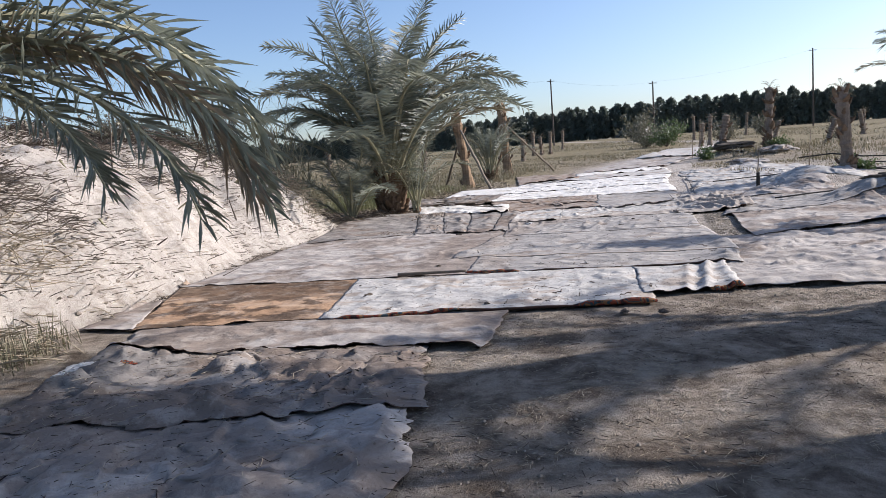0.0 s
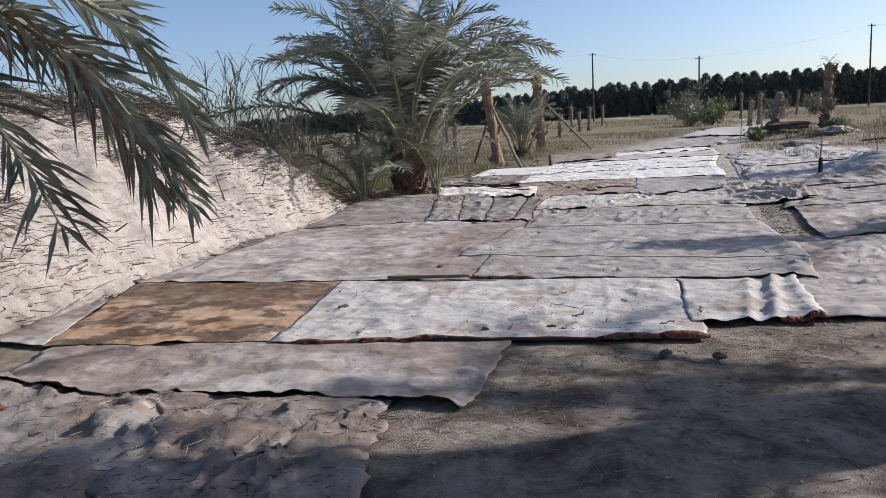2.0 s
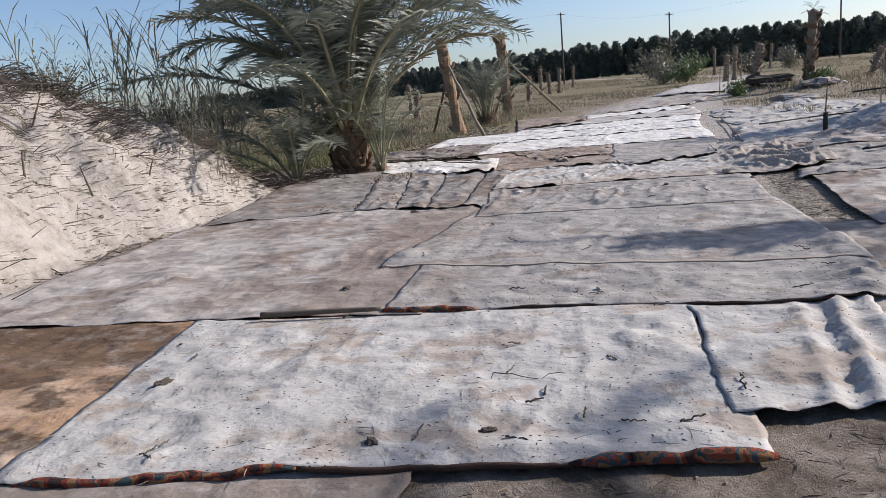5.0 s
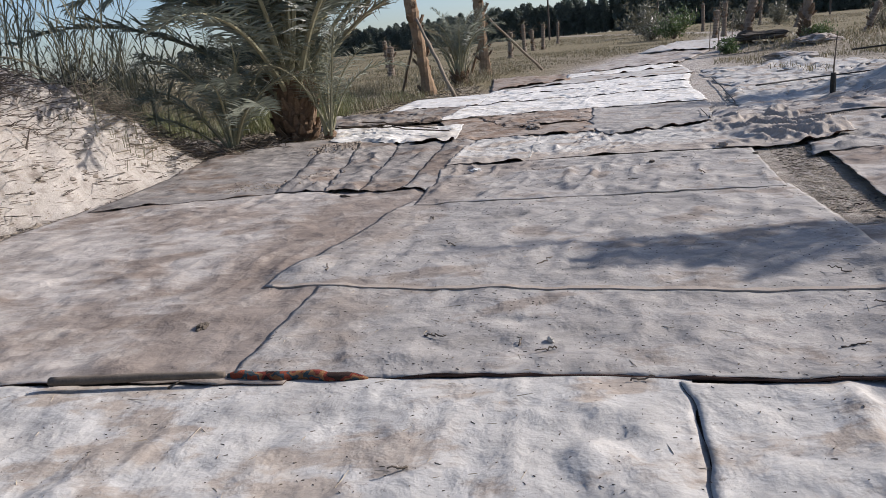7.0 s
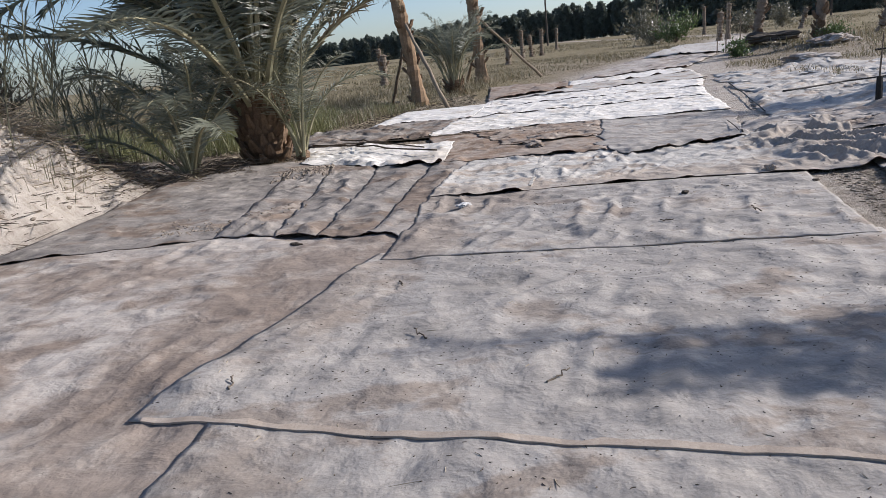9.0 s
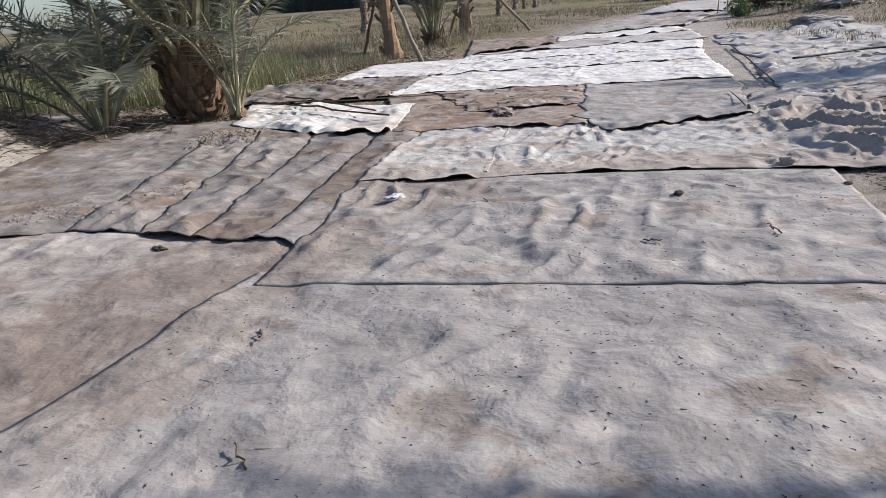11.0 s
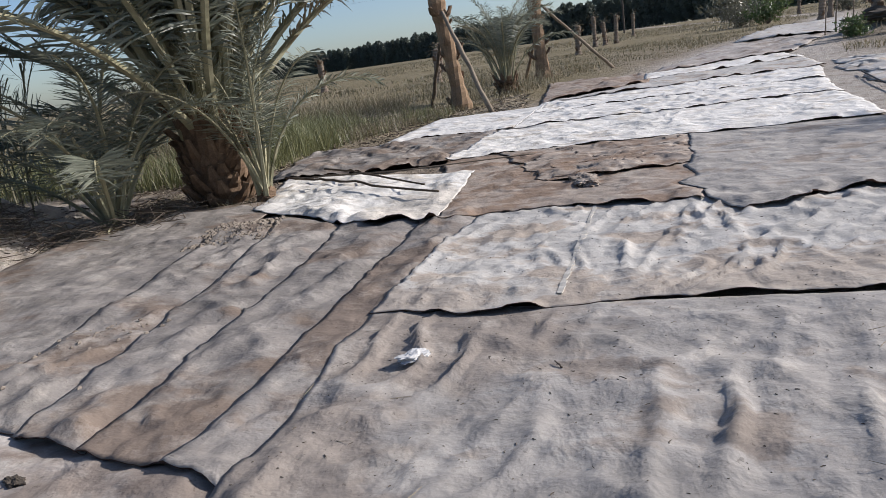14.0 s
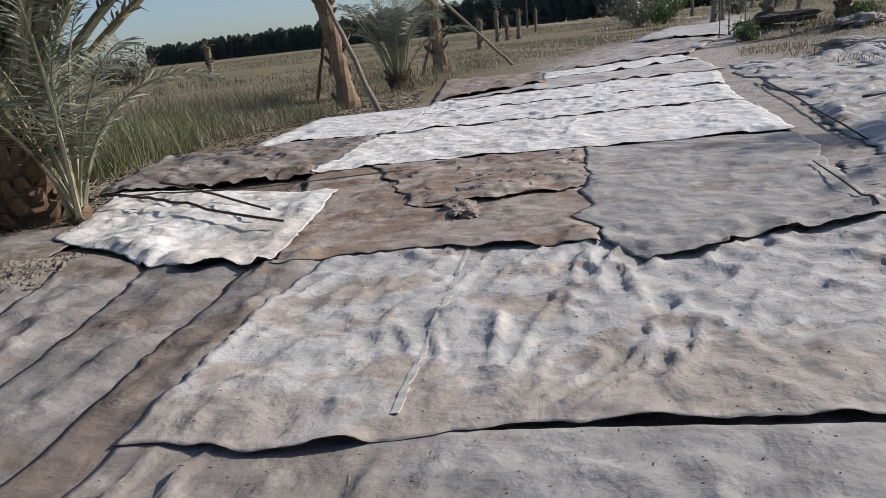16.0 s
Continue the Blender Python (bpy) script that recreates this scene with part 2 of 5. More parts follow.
M_PLASTIC = grainy("white_plastic", (0.45, 0.44, 0.42), (0.70, 0.69, 0.67), 20, 60, 0.4, 1)


def leaf_material(name, dark, light, clear=0.25, dry=None):
    m, nt, bsdf = material(name)
    info = nt.nodes.new("ShaderNodeObjectInfo")
    geo = nt.nodes.new("ShaderNodeNewGeometry")
    n = noise_node(nt, 3, 3, 0.6, geo.outputs["Position"])
    c = ramp(nt, geo.outputs["Random Per Island"], [(0.1, dark), (0.9, light)]).outputs[0]
    c = mix(nt, 0.4, c, ramp(nt, n.outputs[0], [(0.3, dark), (0.7, light)]).outputs[0])
    if dry:
        k = ramp(nt, info.outputs["Random"], [(0.82, (0, 0, 0)), (0.98, (0.8, 0.8, 0.8))]).outputs[0]
        c = mix(nt, k, c, dry)
    nt.links.new(c, bsdf.inputs["Base Color"])
    bsdf.inputs["Roughness"].default_value = 0.45
    bsdf.inputs["Specular IOR Level"].default_value = 0.5
    tr = nt.nodes.new("ShaderNodeBsdfTranslucent")
    nt.links.new(c, tr.inputs[0])
    ms = nt.nodes.new("ShaderNodeMixShader")
    ms.inputs[0].default_value = clear
    nt.links.new(bsdf.outputs[0], ms.inputs[1])
    nt.links.new(tr.outputs[0], ms.inputs[2])
    nt.links.new(ms.outputs[0], nt.nodes["Material Output"].inputs[0])
    return m


M_FROND = leaf_material("date_palm_leaflet", (0.12, 0.135, 0.10), (0.34, 0.36, 0.28), 0.28, (0.29, 0.235, 0.15))
M_DRYFROND = leaf_material("dry_palm_leaflet", (0.15, 0.115, 0.075), (0.36, 0.29, 0.20), 0.2)
M_RACHIS = grainy("frond_stem", (0.19, 0.185, 0.11), (0.42, 0.39, 0.26), 4, 40, 0.6, 1)
M_GRASS = leaf_material("field_grass", (0.08, 0.082, 0.042), (0.31, 0.25, 0.155), 0.3)
M_GREENGRASS = leaf_material("green_grass", (0.10, 0.12, 0.05), (0.28, 0.27, 0.13), 0.3)
M_REED = leaf_material("reed_leaf", (0.10, 0.105, 0.06), (0.30, 0.275, 0.18), 0.25)
M_BUSH = leaf_material("scrub_leaf", (0.085, 0.085, 0.055), (0.23, 0.215, 0.15), 0.25)
# Needle tones are lifted to paint in the haze of distance.
M_TREE = leaf_material("hazed_windbreak_needles", (0.08, 0.10, 0.082), (0.15, 0.17, 0.135), 0.35)
M_SHRUB = leaf_material("green_shrub_leaf", (0.05, 0.085, 0.025), (0.13, 0.18, 0.06), 0.25)


# ---- mesh helpers ----
def mesh_of(name, verts, faces, mats, index=None, smooth=False):
    me = bpy.data.meshes.new(name)
    me.from_pydata([tuple(v) for v in verts], [], [tuple(f) for f in faces])
    for mt in mats if isinstance(mats, (list, tuple)) else [mats]:
        me.materials.append(mt)
    if index is not None:
        me.polygons.foreach_set("material_index", np.asarray(index, np.int32))
    if smooth:
        me.polygons.foreach_set("use_smooth", np.ones(len(me.polygons), bool))
    me.update()
    return me


def part(name, me, parent, m=None, label=""):
    ob = new(name, me)
    ob.parent = parent
    if m is not None:
        ob.matrix_basis = m
    if label:
        tagged(ob, label)
    return ob


def tube(points, radii, sides=6, twist=0.0):
    """Vertices and faces of a closed tube along points."""
    pts = [Vector(p) for p in points]
    verts, faces = [], []
    for i, p in enumerate(pts):
        d = (pts[min(i + 1, len(pts) - 1)] - pts[max(i - 1, 0)]).normalized()
        a = d.orthogonal().normalized() if abs(d.z) > 0.95 else d.cross(Vector((0, 0, 1))).normalized()
        b = d.cross(a)
        for k in range(sides):
            w = 2 * math.pi * k / sides + twist * i
            verts.append(p + radii[i] * (math.cos(w) * a + math.sin(w) * b))
    for i in range(len(pts) - 1):
        for k in range(sides):
            q = (k + 1) % sides
            faces.append((i * sides + k, i * sides + q, (i + 1) * sides + q, (i + 1) * sides + k))
    faces.append(tuple(range(sides))[::-1])
    faces.append(tuple((len(pts) - 1) * sides + k for k in range(sides)))
    return verts, faces


def join(pieces):
    """One list of vertices and faces out of several, with the material index of each piece."""
    verts, faces, index = [], [], []
    for v, f, m in pieces:
        n = len(verts)
        verts += list(v)
        faces += [tuple(i + n for i in face) for face in f]
        index += [m] * len(f)
    return verts, faces, index


# ---- ground ----
def graded(lo, hi, step, ends):
    mid = list(np.arange(lo, hi + 1e-6, step))
    down, up, d = [], [], step
    while (down or mid)[-1 if down else 0] > ends[0]:
        d *= 1.16
        down.append((down[-1] if down else lo) - d)
    d = step
    while (up or mid)[-1] < ends[1]:
        d *= 1.16
        up.append((up[-1] if up else hi) + d)
    return np.array(down[::-1] + mid + up)


gx, gy = graded(-9, 10, 0.11, (-2500, 2500)), graded(-3, 24, 0.11, (-2500, 3500))
GX, GY = np.meshgrid(gx, gy)
GZ = land(GX, GY)
bank_s = np.interp(GY, BANK_Y, BANK_X) - GX
sandy = np.clip(sstep(-0.35, 0.15, bank_s) * (1 - sstep(14, 24, GY)), 0, 1)
right_pale = sstep(3.6, 4.8, GX) * (1 - sstep(24, 40, GY)) * sstep(5.2, 6.0, GY)
sandy = np.maximum(sandy, np.maximum(0.45, 0.8 * sstep(16, 18, GY)) * right_pale)
path_mid = np.interp(GY, [20, 30, 42, 57, 75], [5, 7, 12, 20, 27])
path_half = np.interp(GY, [20, 30, 42, 57, 75], [5, 3.4, 2.6, 2.2, 1])
on_path = 1 - sstep(0.6, 1.4, np.abs(GX - path_mid) / path_half + 0.3 * fbm(GX * 0.3, GY * 0.3, 9))
sandy = np.maximum(sandy, on_path * sstep(22, 30, GY) * 0.8)
right_side = sstep(3, 8, GX) * (1 - sstep(38, 60, GY))
field = np.clip(sstep(20, 26, GY + 0.8 * fbm(GX * 0.4, GY * 0.4, 8)) * (1 - on_path) * (1 - 0.6 * right_side), 0, 1)
field = np.maximum(field, sstep(2.6, 7, bank_s) * 0.7)
GZ = GZ - 0.010 - 0.010 * (1 + fbm(GX * 3.3, GY * 3.3, 12)) - 0.006 * (1 + vnoise(GX * 7.9, GY * 7.9, 14))
nx, ny = len(gx), len(gy)
gi = np.arange(nx * ny).reshape(ny, nx)
quads = np.stack([gi[:-1, :-1], gi[:-1, 1:], gi[1:, 1:], gi[1:, :-1]], -1).reshape(-1, 4)
gm = mesh_of("ground", np.stack([GX, GY, GZ], -1).reshape(-1, 3).tolist(), quads.tolist(), M_GROUND, smooth=True)
for key, values in (("sand", sandy), ("field", field)):
    gm.attributes.new(key, "FLOAT", "POINT").data.foreach_set("value", values.ravel().astype(np.float32))
tagged(new("ground", gm), "pale sand and grey-brown dirt rising into a bank", "ground", kind="structure")


# ---- carpets ----
CELL, LAID = 0.045, np.zeros((860, 540))


def cell_of(x, y):
    return np.clip(((np.asarray(y) + 1.5) / CELL).astype(int), 1, 858), np.clip(((np.asarray(x) + 7) / CELL).astype(int), 1, 538)


def laid(x, y):
    """How high the carpets laid so far stand above the ground."""
    i, j = cell_of(x, y)
    here = LAID[i, j]
    return np.where(here > 0, here, np.max([LAID[i + a, j + b] for a in (-1, 0, 1) for b in (-1, 0, 1)], axis=0))


def bent(t, knots):
    return np.interp(t, [k for k, _ in knots], [o for _, o in knots])


def carpet(label, corners, mat, seed, amp=0.012, wave=0.32, lip=0.012, folds=(), pucker=0.0, jitter=0.035, across=1.0, lipmin=0.3, soil=(), res=0.036, front=0.0, sunk=0.0, backs=M_PILE, sides=0.3, grain=1.0, near=None, left=None, heap=0.0):
    """A carpet laid face down over those before it. corners: near left, near right, far right, far left. folds: (place across 0..1, width, height, lean).
    near, left: how far those sides stray from the straight line, as (place along, metres)."""
    a, b, c, d = (np.array(p, float) for p in corners)
    lu, lv = (np.linalg.norm(b - a) + np.linalg.norm(c - d)) / 2, (np.linalg.norm(d - a) + np.linalg.norm(c - b)) / 2
    nu, nv = max(8, int(lu / res)), max(8, int(lv / res))
    u, v = np.meshgrid(np.linspace(0, 1, nu + 1), np.linspace(0, 1, nv + 1))
    p = ((1 - u) * (1 - v))[..., None] * a + (u * (1 - v))[..., None] * b + (u * v)[..., None] * c + ((1 - u) * v)[..., None] * d
    if near:
        p[..., 1] += bent(u, near) * (1 - v) ** 2
    if left:
        p[..., 0] += bent(v, left) * (1 - u) ** 2
    x, y = p[..., 0].copy(), p[..., 1].copy()
    x += jitter * (vnoise(x * 1.5, y * 1.5, seed) + 0.4 * vnoise(x * 5, y * 5, seed + 1) + 0.32 * vnoise(x * 15, y * 15, seed + 1))
    y += jitter * (1.2 * vnoise(p[..., 0] * 1.2, p[..., 1] * 1.2, seed + 2) + 0.4 * vnoise(p[..., 0] * 6, p[..., 1] * 6, seed + 3) + 0.32 * vnoise(p[..., 0] * 16, p[..., 1] * 16, seed + 3))
    below = laid(x, y)
    below = np.maximum(below - 0.002, 0)
    over = below.copy()
    for _ in range(5):
        q = np.pad(over, 1, mode="edge")
        over = np.maximum(below, (q[:-2, 1:-1] + q[2:, 1:-1] + q[1:-1, :-2] + q[1:-1, 2:] + 2 * over) / 6)
    z = land(x, y) + over + 0.0045 + front * (1 - v) - sunk
    calm = np.clip((1 - v) * lv / 0.3, 0.10, 1) * np.clip(v * lv / 0.16, 0.10, 1) * np.clip(np.minimum(u, 1 - u) * lu / 0.18, 0.12, 1)
    w = fbm((p[..., 0] + 0.3 * p[..., 1]) / wave, (p[..., 1] - 0.2 * p[..., 0]) / (wave / across), seed + 4, 3)
    z += amp * np.maximum(w + 0.25, 0) * 1.9 * calm
    small = fbm((p[..., 0] + 0.5 * p[..., 1]) / (wave * 0.36), (p[..., 1] - 0.3 * p[..., 0]) / (wave * 0.30), seed + 21, 2)
    patch = np.clip(0.6 + 1.2 * vnoise(p[..., 0] / 0.9, p[..., 1] / 0.9, seed + 22), 0.1, 1.4)
    z += amp * 0.9 * np.maximum(small + 0.1, 0) * patch * calm
    ridge = 1 - np.abs(fbm(p[..., 0] / (wave * 2.6), p[..., 1] / (wave * 1.6), seed + 9, 2)) * 2.2
    z += amp * 1.2 * np.clip(ridge - 0.55, 0, 1) * patch * calm
    if pucker:
        bend = 0.25 * vnoise(p[..., 0] / 0.7, p[..., 1] / 0.7, seed + 6)
        q1 = 1 - 2.6 * np.abs(vnoise((p[..., 0] * 0.9 - 0.43 * p[..., 1] + bend) / (0.26 * grain), (0.43 * p[..., 0] + 0.9 * p[..., 1]) / (0.8 * grain), seed + 6))
        q2 = 1 - 2.6 * np.abs(vnoise((p[..., 0] * 0.8 + 0.6 * p[..., 1] - bend) / (0.34 * grain), (p[..., 1] * 0.8 - 0.6 * p[..., 0]) / (0.3 * grain), seed + 7))
        pick = np.clip(0.7 + 0.9 * vnoise(p[..., 0] / 0.5, p[..., 1] / 0.7, seed + 17), 0.1, 1.3)
        z += pucker * (np.maximum(q1, 0) * pick + 0.55 * np.maximum(q2, 0) * (1.3 - pick)) * calm
    fine = 1 - 2.6 * np.abs(vnoise((p[..., 0] + 0.4 * p[..., 1]) / 0.34, (p[..., 1] - 0.3 * p[..., 0]) / 0.14, seed + 31) + 0.35 * vnoise(p[..., 0] / 0.09, p[..., 1] / 0.08, seed + 32))
    z += (0.005 + 0.5 * amp) * np.maximum(fine, 0) ** 1.5 * np.clip(0.35 + 1.3 * vnoise(p[..., 0] / 0.6, p[..., 1] / 0.5, seed + 33), 0, 1.2) * calm
    if heap:
        rough = 1 - 2.3 * np.abs(vnoise((0.9 * p[..., 0] + 0.4 * p[..., 1]) / 0.3, (p[..., 1] - 0.4 * p[..., 0]) / 0.5, seed + 35) + 0.3 * vnoise(p[..., 0] / 0.13, p[..., 1] / 0.15, seed + 36))
        z += heap * sstep(0.68, 0.84, u) * (0.25 + np.maximum(rough, 0)) * np.clip(np.minimum(v, 1 - v) * lv / 0.4, 0.25, 1)
    for place, width, top, lean in folds:
        off = (u - place - lean * (v - 0.5) + 0.012 * vnoise(v * lv * 3, v * 0, seed + 8)) * lu
        z += top * np.exp(-((off / width) ** 2)) * (0.55 + 0.45 * vnoise(v * lv * 1.7, v * 0 + place * 20, seed)) * np.clip((1 - v) * lv / 0.15, 0.3, 1)
    lift = sstep(0.0, 0.2, u) * np.clip(lipmin + 0.9 * vnoise(u * lu * 2.3, u * 0 + seed, seed + 5) + 0.7 * vnoise(u * lu * 5.5, u * 0 + seed, seed + 5) + 0.3 * vnoise(u * lu * 12, u * 0 + seed, seed + 5), 0, 1)
    z += lip * lift * np.exp(-v * lv / 0.09)
    side = np.clip(sides - 0.3 + vnoise(v * lv * 1.3, v * 0 + 3.3, seed + 11), 0, 1)
    z += sides * lip * side * (np.exp(-u * lu / 0.07) + np.exp(-(1 - u) * lu / 0.07))
    np.maximum.at(LAID, cell_of(x, y), z - land(x, y))
    n = (nu + 1) * (nv + 1)
    i = np.arange(n).reshape(nv + 1, nu + 1)
    f = np.stack([i[:-1, :-1], i[:-1, 1:], i[1:, 1:], i[1:, :-1]], -1).reshape(-1, 4)
    verts = np.stack([x, y, z], -1)
    me = mesh_of("carpet", verts.reshape(-1, 3).tolist(), f.tolist(), [mat, backs], smooth=True)
    dirt = np.zeros_like(u)
    for su, sv, ru, rv, most in soil:
        dirt = np.maximum(dirt, most * np.exp(-(((u - su) / ru) ** 2 + ((v - sv) / rv) ** 2)))
    me.attributes.new("soil", "FLOAT", "POINT").data.foreach_set("value", dirt.ravel().astype(np.float32))
    ob = tagged(new("carpet", me), label, "carpet", group="carpets laid over the sandy ground")
    s = ob.modifiers.new("thickness", "SOLIDIFY")
    s.thickness, s.offset, s.use_rim, s.material_offset, s.material_offset_rim = 0.004, -1, True, 1, 1
    return ob, verts


CREASES = ((0.16, 0.03, 0.012, 0.05), (0.38, 0.025, 0.02, 0.03), (0.63, 0.02, 0.02, -0.02), (0.8, 0.02, 0.015, 0.0))
_, shade_a = carpet("grey dusty carpet in the shade, crumpled", ((-3.2, 0.6), (-0.15, 0.7), (-0.1, 3.15), (-3.2, 3.2)), M_WARM, 1, 0.045, 0.35, pucker=0.05, jitter=0.1, lip=0.02, sides=0.0, soil=((0.3, 0.8, 0.5, 0.3, 0.6), (0.8, 0.3, 0.3, 0.4, 0.5)))
_, shade_b = carpet("grey crumpled carpet half in palm shade", ((-3.1, 2.95), (-0.02, 2.85), (-0.08, 4.6), (-3.1, 4.95)), M_DARK, 2, 0.045, 0.3, lip=0.03, lipmin=0.0, pucker=0.05, jitter=0.1, sides=0.0, soil=((0.2, 0.1, 0.5, 0.25, 0.9), (0.5, 0.95, 0.5, 0.15, 0.7), (0.9, 0.4, 0.2, 0.5, 0.5)))
carpet("narrow pale carpet with a ragged lifted edge", ((-3.0, 4.74), (0.44, 4.4), (0.80, 5.75), (-3.2, 6.1)), M_WARM, 3, 0.016, 0.4, lip=0.04, lipmin=0.35, jitter=0.06)
carpet("ochre carpet with dark mouldy blotches", ((-3.25, 5.84), (-1.12, 5.74), (-1.08, 8.05), (-3.75, 8.75)), M_ORANGE, 4, 0.012, 0.3, pucker=0.01, soil=((0.5, 0.78, 0.6, 0.22, 0.7), (0.65, 0.55, 0.2, 0.07, 0.5), (0.25, 0.3, 0.12, 0.06, 0.45)), lip=0.03)
carpet("pale torn carpet scrap against the sand bank", ((-3.9, 6.1), (-3.2, 5.85), (-3.6, 7.6), (-3.8, 7.4)), M_WARM, 5, 0.015, 0.3)
front_carpet, front_edge = carpet("pale grey carpet with creases and a rolled patterned edge", ((-1.2, 5.72), (2.12, 5.53), (2.42, 7.62), (-1.18, 8.1)), M_PALE, 6, 0.016, 0.3, pucker=0.014, grain=0.9, lip=0.045, folds=CREASES)
carpet("pale sandy carpet with buckled folds", ((2.9, 5.95), (6.8, 5.3), (7.2, 9.6), (4.05, 9.7)), M_WARM, 8, 0.04, 0.4, lip=0.045, lipmin=0.2)
fold_carpet, fold_edge = carpet("narrow pale carpet with standing folds", ((2.1, 5.93), (3.1, 5.88), (3.5, 7.45), (2.38, 7.55)), M_PALE, 7, 0.012, 0.2, lip=0.035, folds=((0.22, 0.025, 0.02, 0.0), (0.52, 0.045, 0.05, 0.12), (0.72, 0.05, 0.08, 0.16), (0.93, 0.05, 0.06, 0.05)))
carpet("wide grey carpet with brown stains", ((-3.75, 8.4), (0.6, 7.82), (1.25, 12.95), (-2.9, 13.3)), M_WARM, 9, 0.014, 0.4, pucker=0.014, grain=1.1, lip=0.02, soil=((0.9, 0.4, 0.16, 0.6, 0.9), (0.45, 0.75, 0.3, 0.12, 0.45), (0.6, 0.15, 0.15, 0.15, 0.4)))
mid_carpet, mid_edge = carpet("large flat warm grey carpet", ((0.30, 7.95), (3.66, 7.3), (3.98, 8.5), (0.56, 9.42)), M_GREY, 10, 0.012, 0.4, pucker=0.014, grain=1.1, soil=((0.08, 0.5, 0.12, 0.6, 0.35),), lip=0.02)
seam_carpet, seam_edge = carpet("large flat grey carpet with a dust-covered seam", ((0.10, 9.33), (4.0, 8.32), (4.5, 11.3), (0.98, 11.9)), M_GREY, 11, 0.012, 0.4, pucker=0.016, grain=1.1, soil=((0.05, 0.6, 0.12, 0.5, 0.4), (0.4, 0.5, 0.05, 0.08, 0.45)), lip=0.002, jitter=0.018, backs=M_BIND)
carpet("dark grey carpet in front of the palm", ((-2.85, 12.75), (-0.3, 12.98), (-0.65, 18.2), (-2.75, 18.3)), M_DARK, 13, 0.022, 0.4, lip=0.03)
for k, mt in enumerate((M_DARK, M_DARK, M_DARK, M_DARK)):
    x0, x1 = (-0.7, -0.08, 0.33, 0.8, 1.14)[k : k + 2]
    b0, b1 = (-0.85, -0.2, 0.55, 1.33, 1.74)[k : k + 2]
    y0, y1 = 13.0 - 0.2 * k, 12.8 - 0.2 * k
    carpet("narrow pleated carpet strip, warm grey", ((x0, y0), (x1 + 0.06, y1), (b1 + 0.06, 16.5), (b0, 16.9)), mt, 14 + k, 0.02, 0.4, pucker=0.045, grain=1.0, jitter=0.03, lip=0.035, lipmin=0.1, sides=0.0, folds=((0.12, 0.05, 0.016, 0.0), (0.62, 0.07, 0.012, 0.1)))
bump_carpet, bump_edge = carpet("large grey carpet with soft bumps", ((1.0, 11.66), (4.42, 11.13), (5.0, 13.5), (1.3, 14.12)), M_GREY, 12, 0.018, 0.28, pucker=0.032, grain=0.8, res=0.03, soil=((0.04, 0.2, 0.14, 0.4, 0.6), (0.14, 0.8, 0.2, 0.25, 0.6), (0.7, 0.5, 0.1, 0.15, 0.3)), lip=0.003, jitter=0.014, backs=M_BIND, sides=0.3, left=((0, 0), (0.4, 0.06), (1, 0)))
carpet("grey carpet with a dark turned edge", ((4.63, 9.45), (8.0, 10.7), (8.4, 13.3), (5.62, 13.1)), M_WARM, 35, 0.018, 0.4, lip=0.03, sides=1.0, pucker=0.02)
carpet("light carpet with a curled corner", ((5.35, 12.6), (8.9, 12.9), (9.2, 15.4), (6.5, 15.4)), M_GREY, 36, 0.02, 0.4, lip=0.015, pucker=0.025)
carpet("pale dusty carpet beside the earth mound", ((5.25, 15.9), (9.3, 15.2), (9.8, 17.9), (5.95, 17.7)), M_WARM, 37, 0.025, 0.4, lip=0.01, sunk=0.015, backs=M_BROWN, pucker=0.03, jitter=0.12)
tape_carpet, tape_edge = carpet("pale puckered carpet with a lifted near edge and heaped end", ((1.29, 13.99), (6.45, 13.75), (6.5, 16.3), (1.84, 16.5)), M_PALE, 19, 0.010, 0.22, lip=0.05, lipmin=0.05, near=((0, 0), (0.1, -0.1), (0.3, -0.04), (0.57, -0.2), (0.81, -0.5), (0.9, -0.32), (1, 0)), heap=0.11, pucker=0.028, grain=0.45, res=0.028, soil=((0.6, 0.0, 0.5, 0.22, 0.55), (0.92, 0.5, 0.2, 0.7, 0.6), (0.05, 0.05, 0.12, 0.15, 0.5)))
carpet("brown carpet with dark earthy stains", ((1.45, 16.1), (3.6, 15.98), (4.3, 19.6), (1.1, 19.85)), M_BROWN, 21, 0.016, 0.4, pucker=0.014, soil=((0.5, 0.5, 0.25, 0.2, 0.6),), near=((0, 0), (0.2, 0.22), (0.5, 0.2), (0.8, 0.0)), lip=0.045)
carpet("brown carpet scrap with an ochre stain", ((2.5, 17.3), (4.0, 17.5), (4.3, 19.5), (1.8, 19.6)), M_BROWN, 22, 0.02, 0.35, lip=0.03, pucker=0.014, jitter=0.12)
carpet("grey carpet with a frayed jagged side", ((3.77, 15.5), (5.36, 15.85), (6.4, 19.2), (4.25, 19.5)), M_GREY, 23, 0.012, 0.45, lip=0.04, near=((0, 0), (0.25, -0.08), (0.5, 0.13), (0.65, 0.0)), left=((0, 0), (0.12, -0.2), (0.2, -0.2), (0.28, -0.37), (0.36, -0.2), (0.5, -0.24), (0.6, -0.1), (1, 0)), pucker=0.010, jitter=0.06)
carpet("whitish crumpled cloth beside the palm", ((-0.85, 17.7), (1.4, 16.08), (1.6, 18.5), (-1.1, 19.9)), M_WHITE, 24, 0.035, 0.5, soil=((1.0, 0.15, 0.3, 0.4, 0.9),), lip=0.05, pucker=0.02, near=((0, 0), (0.35, -0.1), (0.62, -0.4), (0.8, -0.2), (1, 0)))
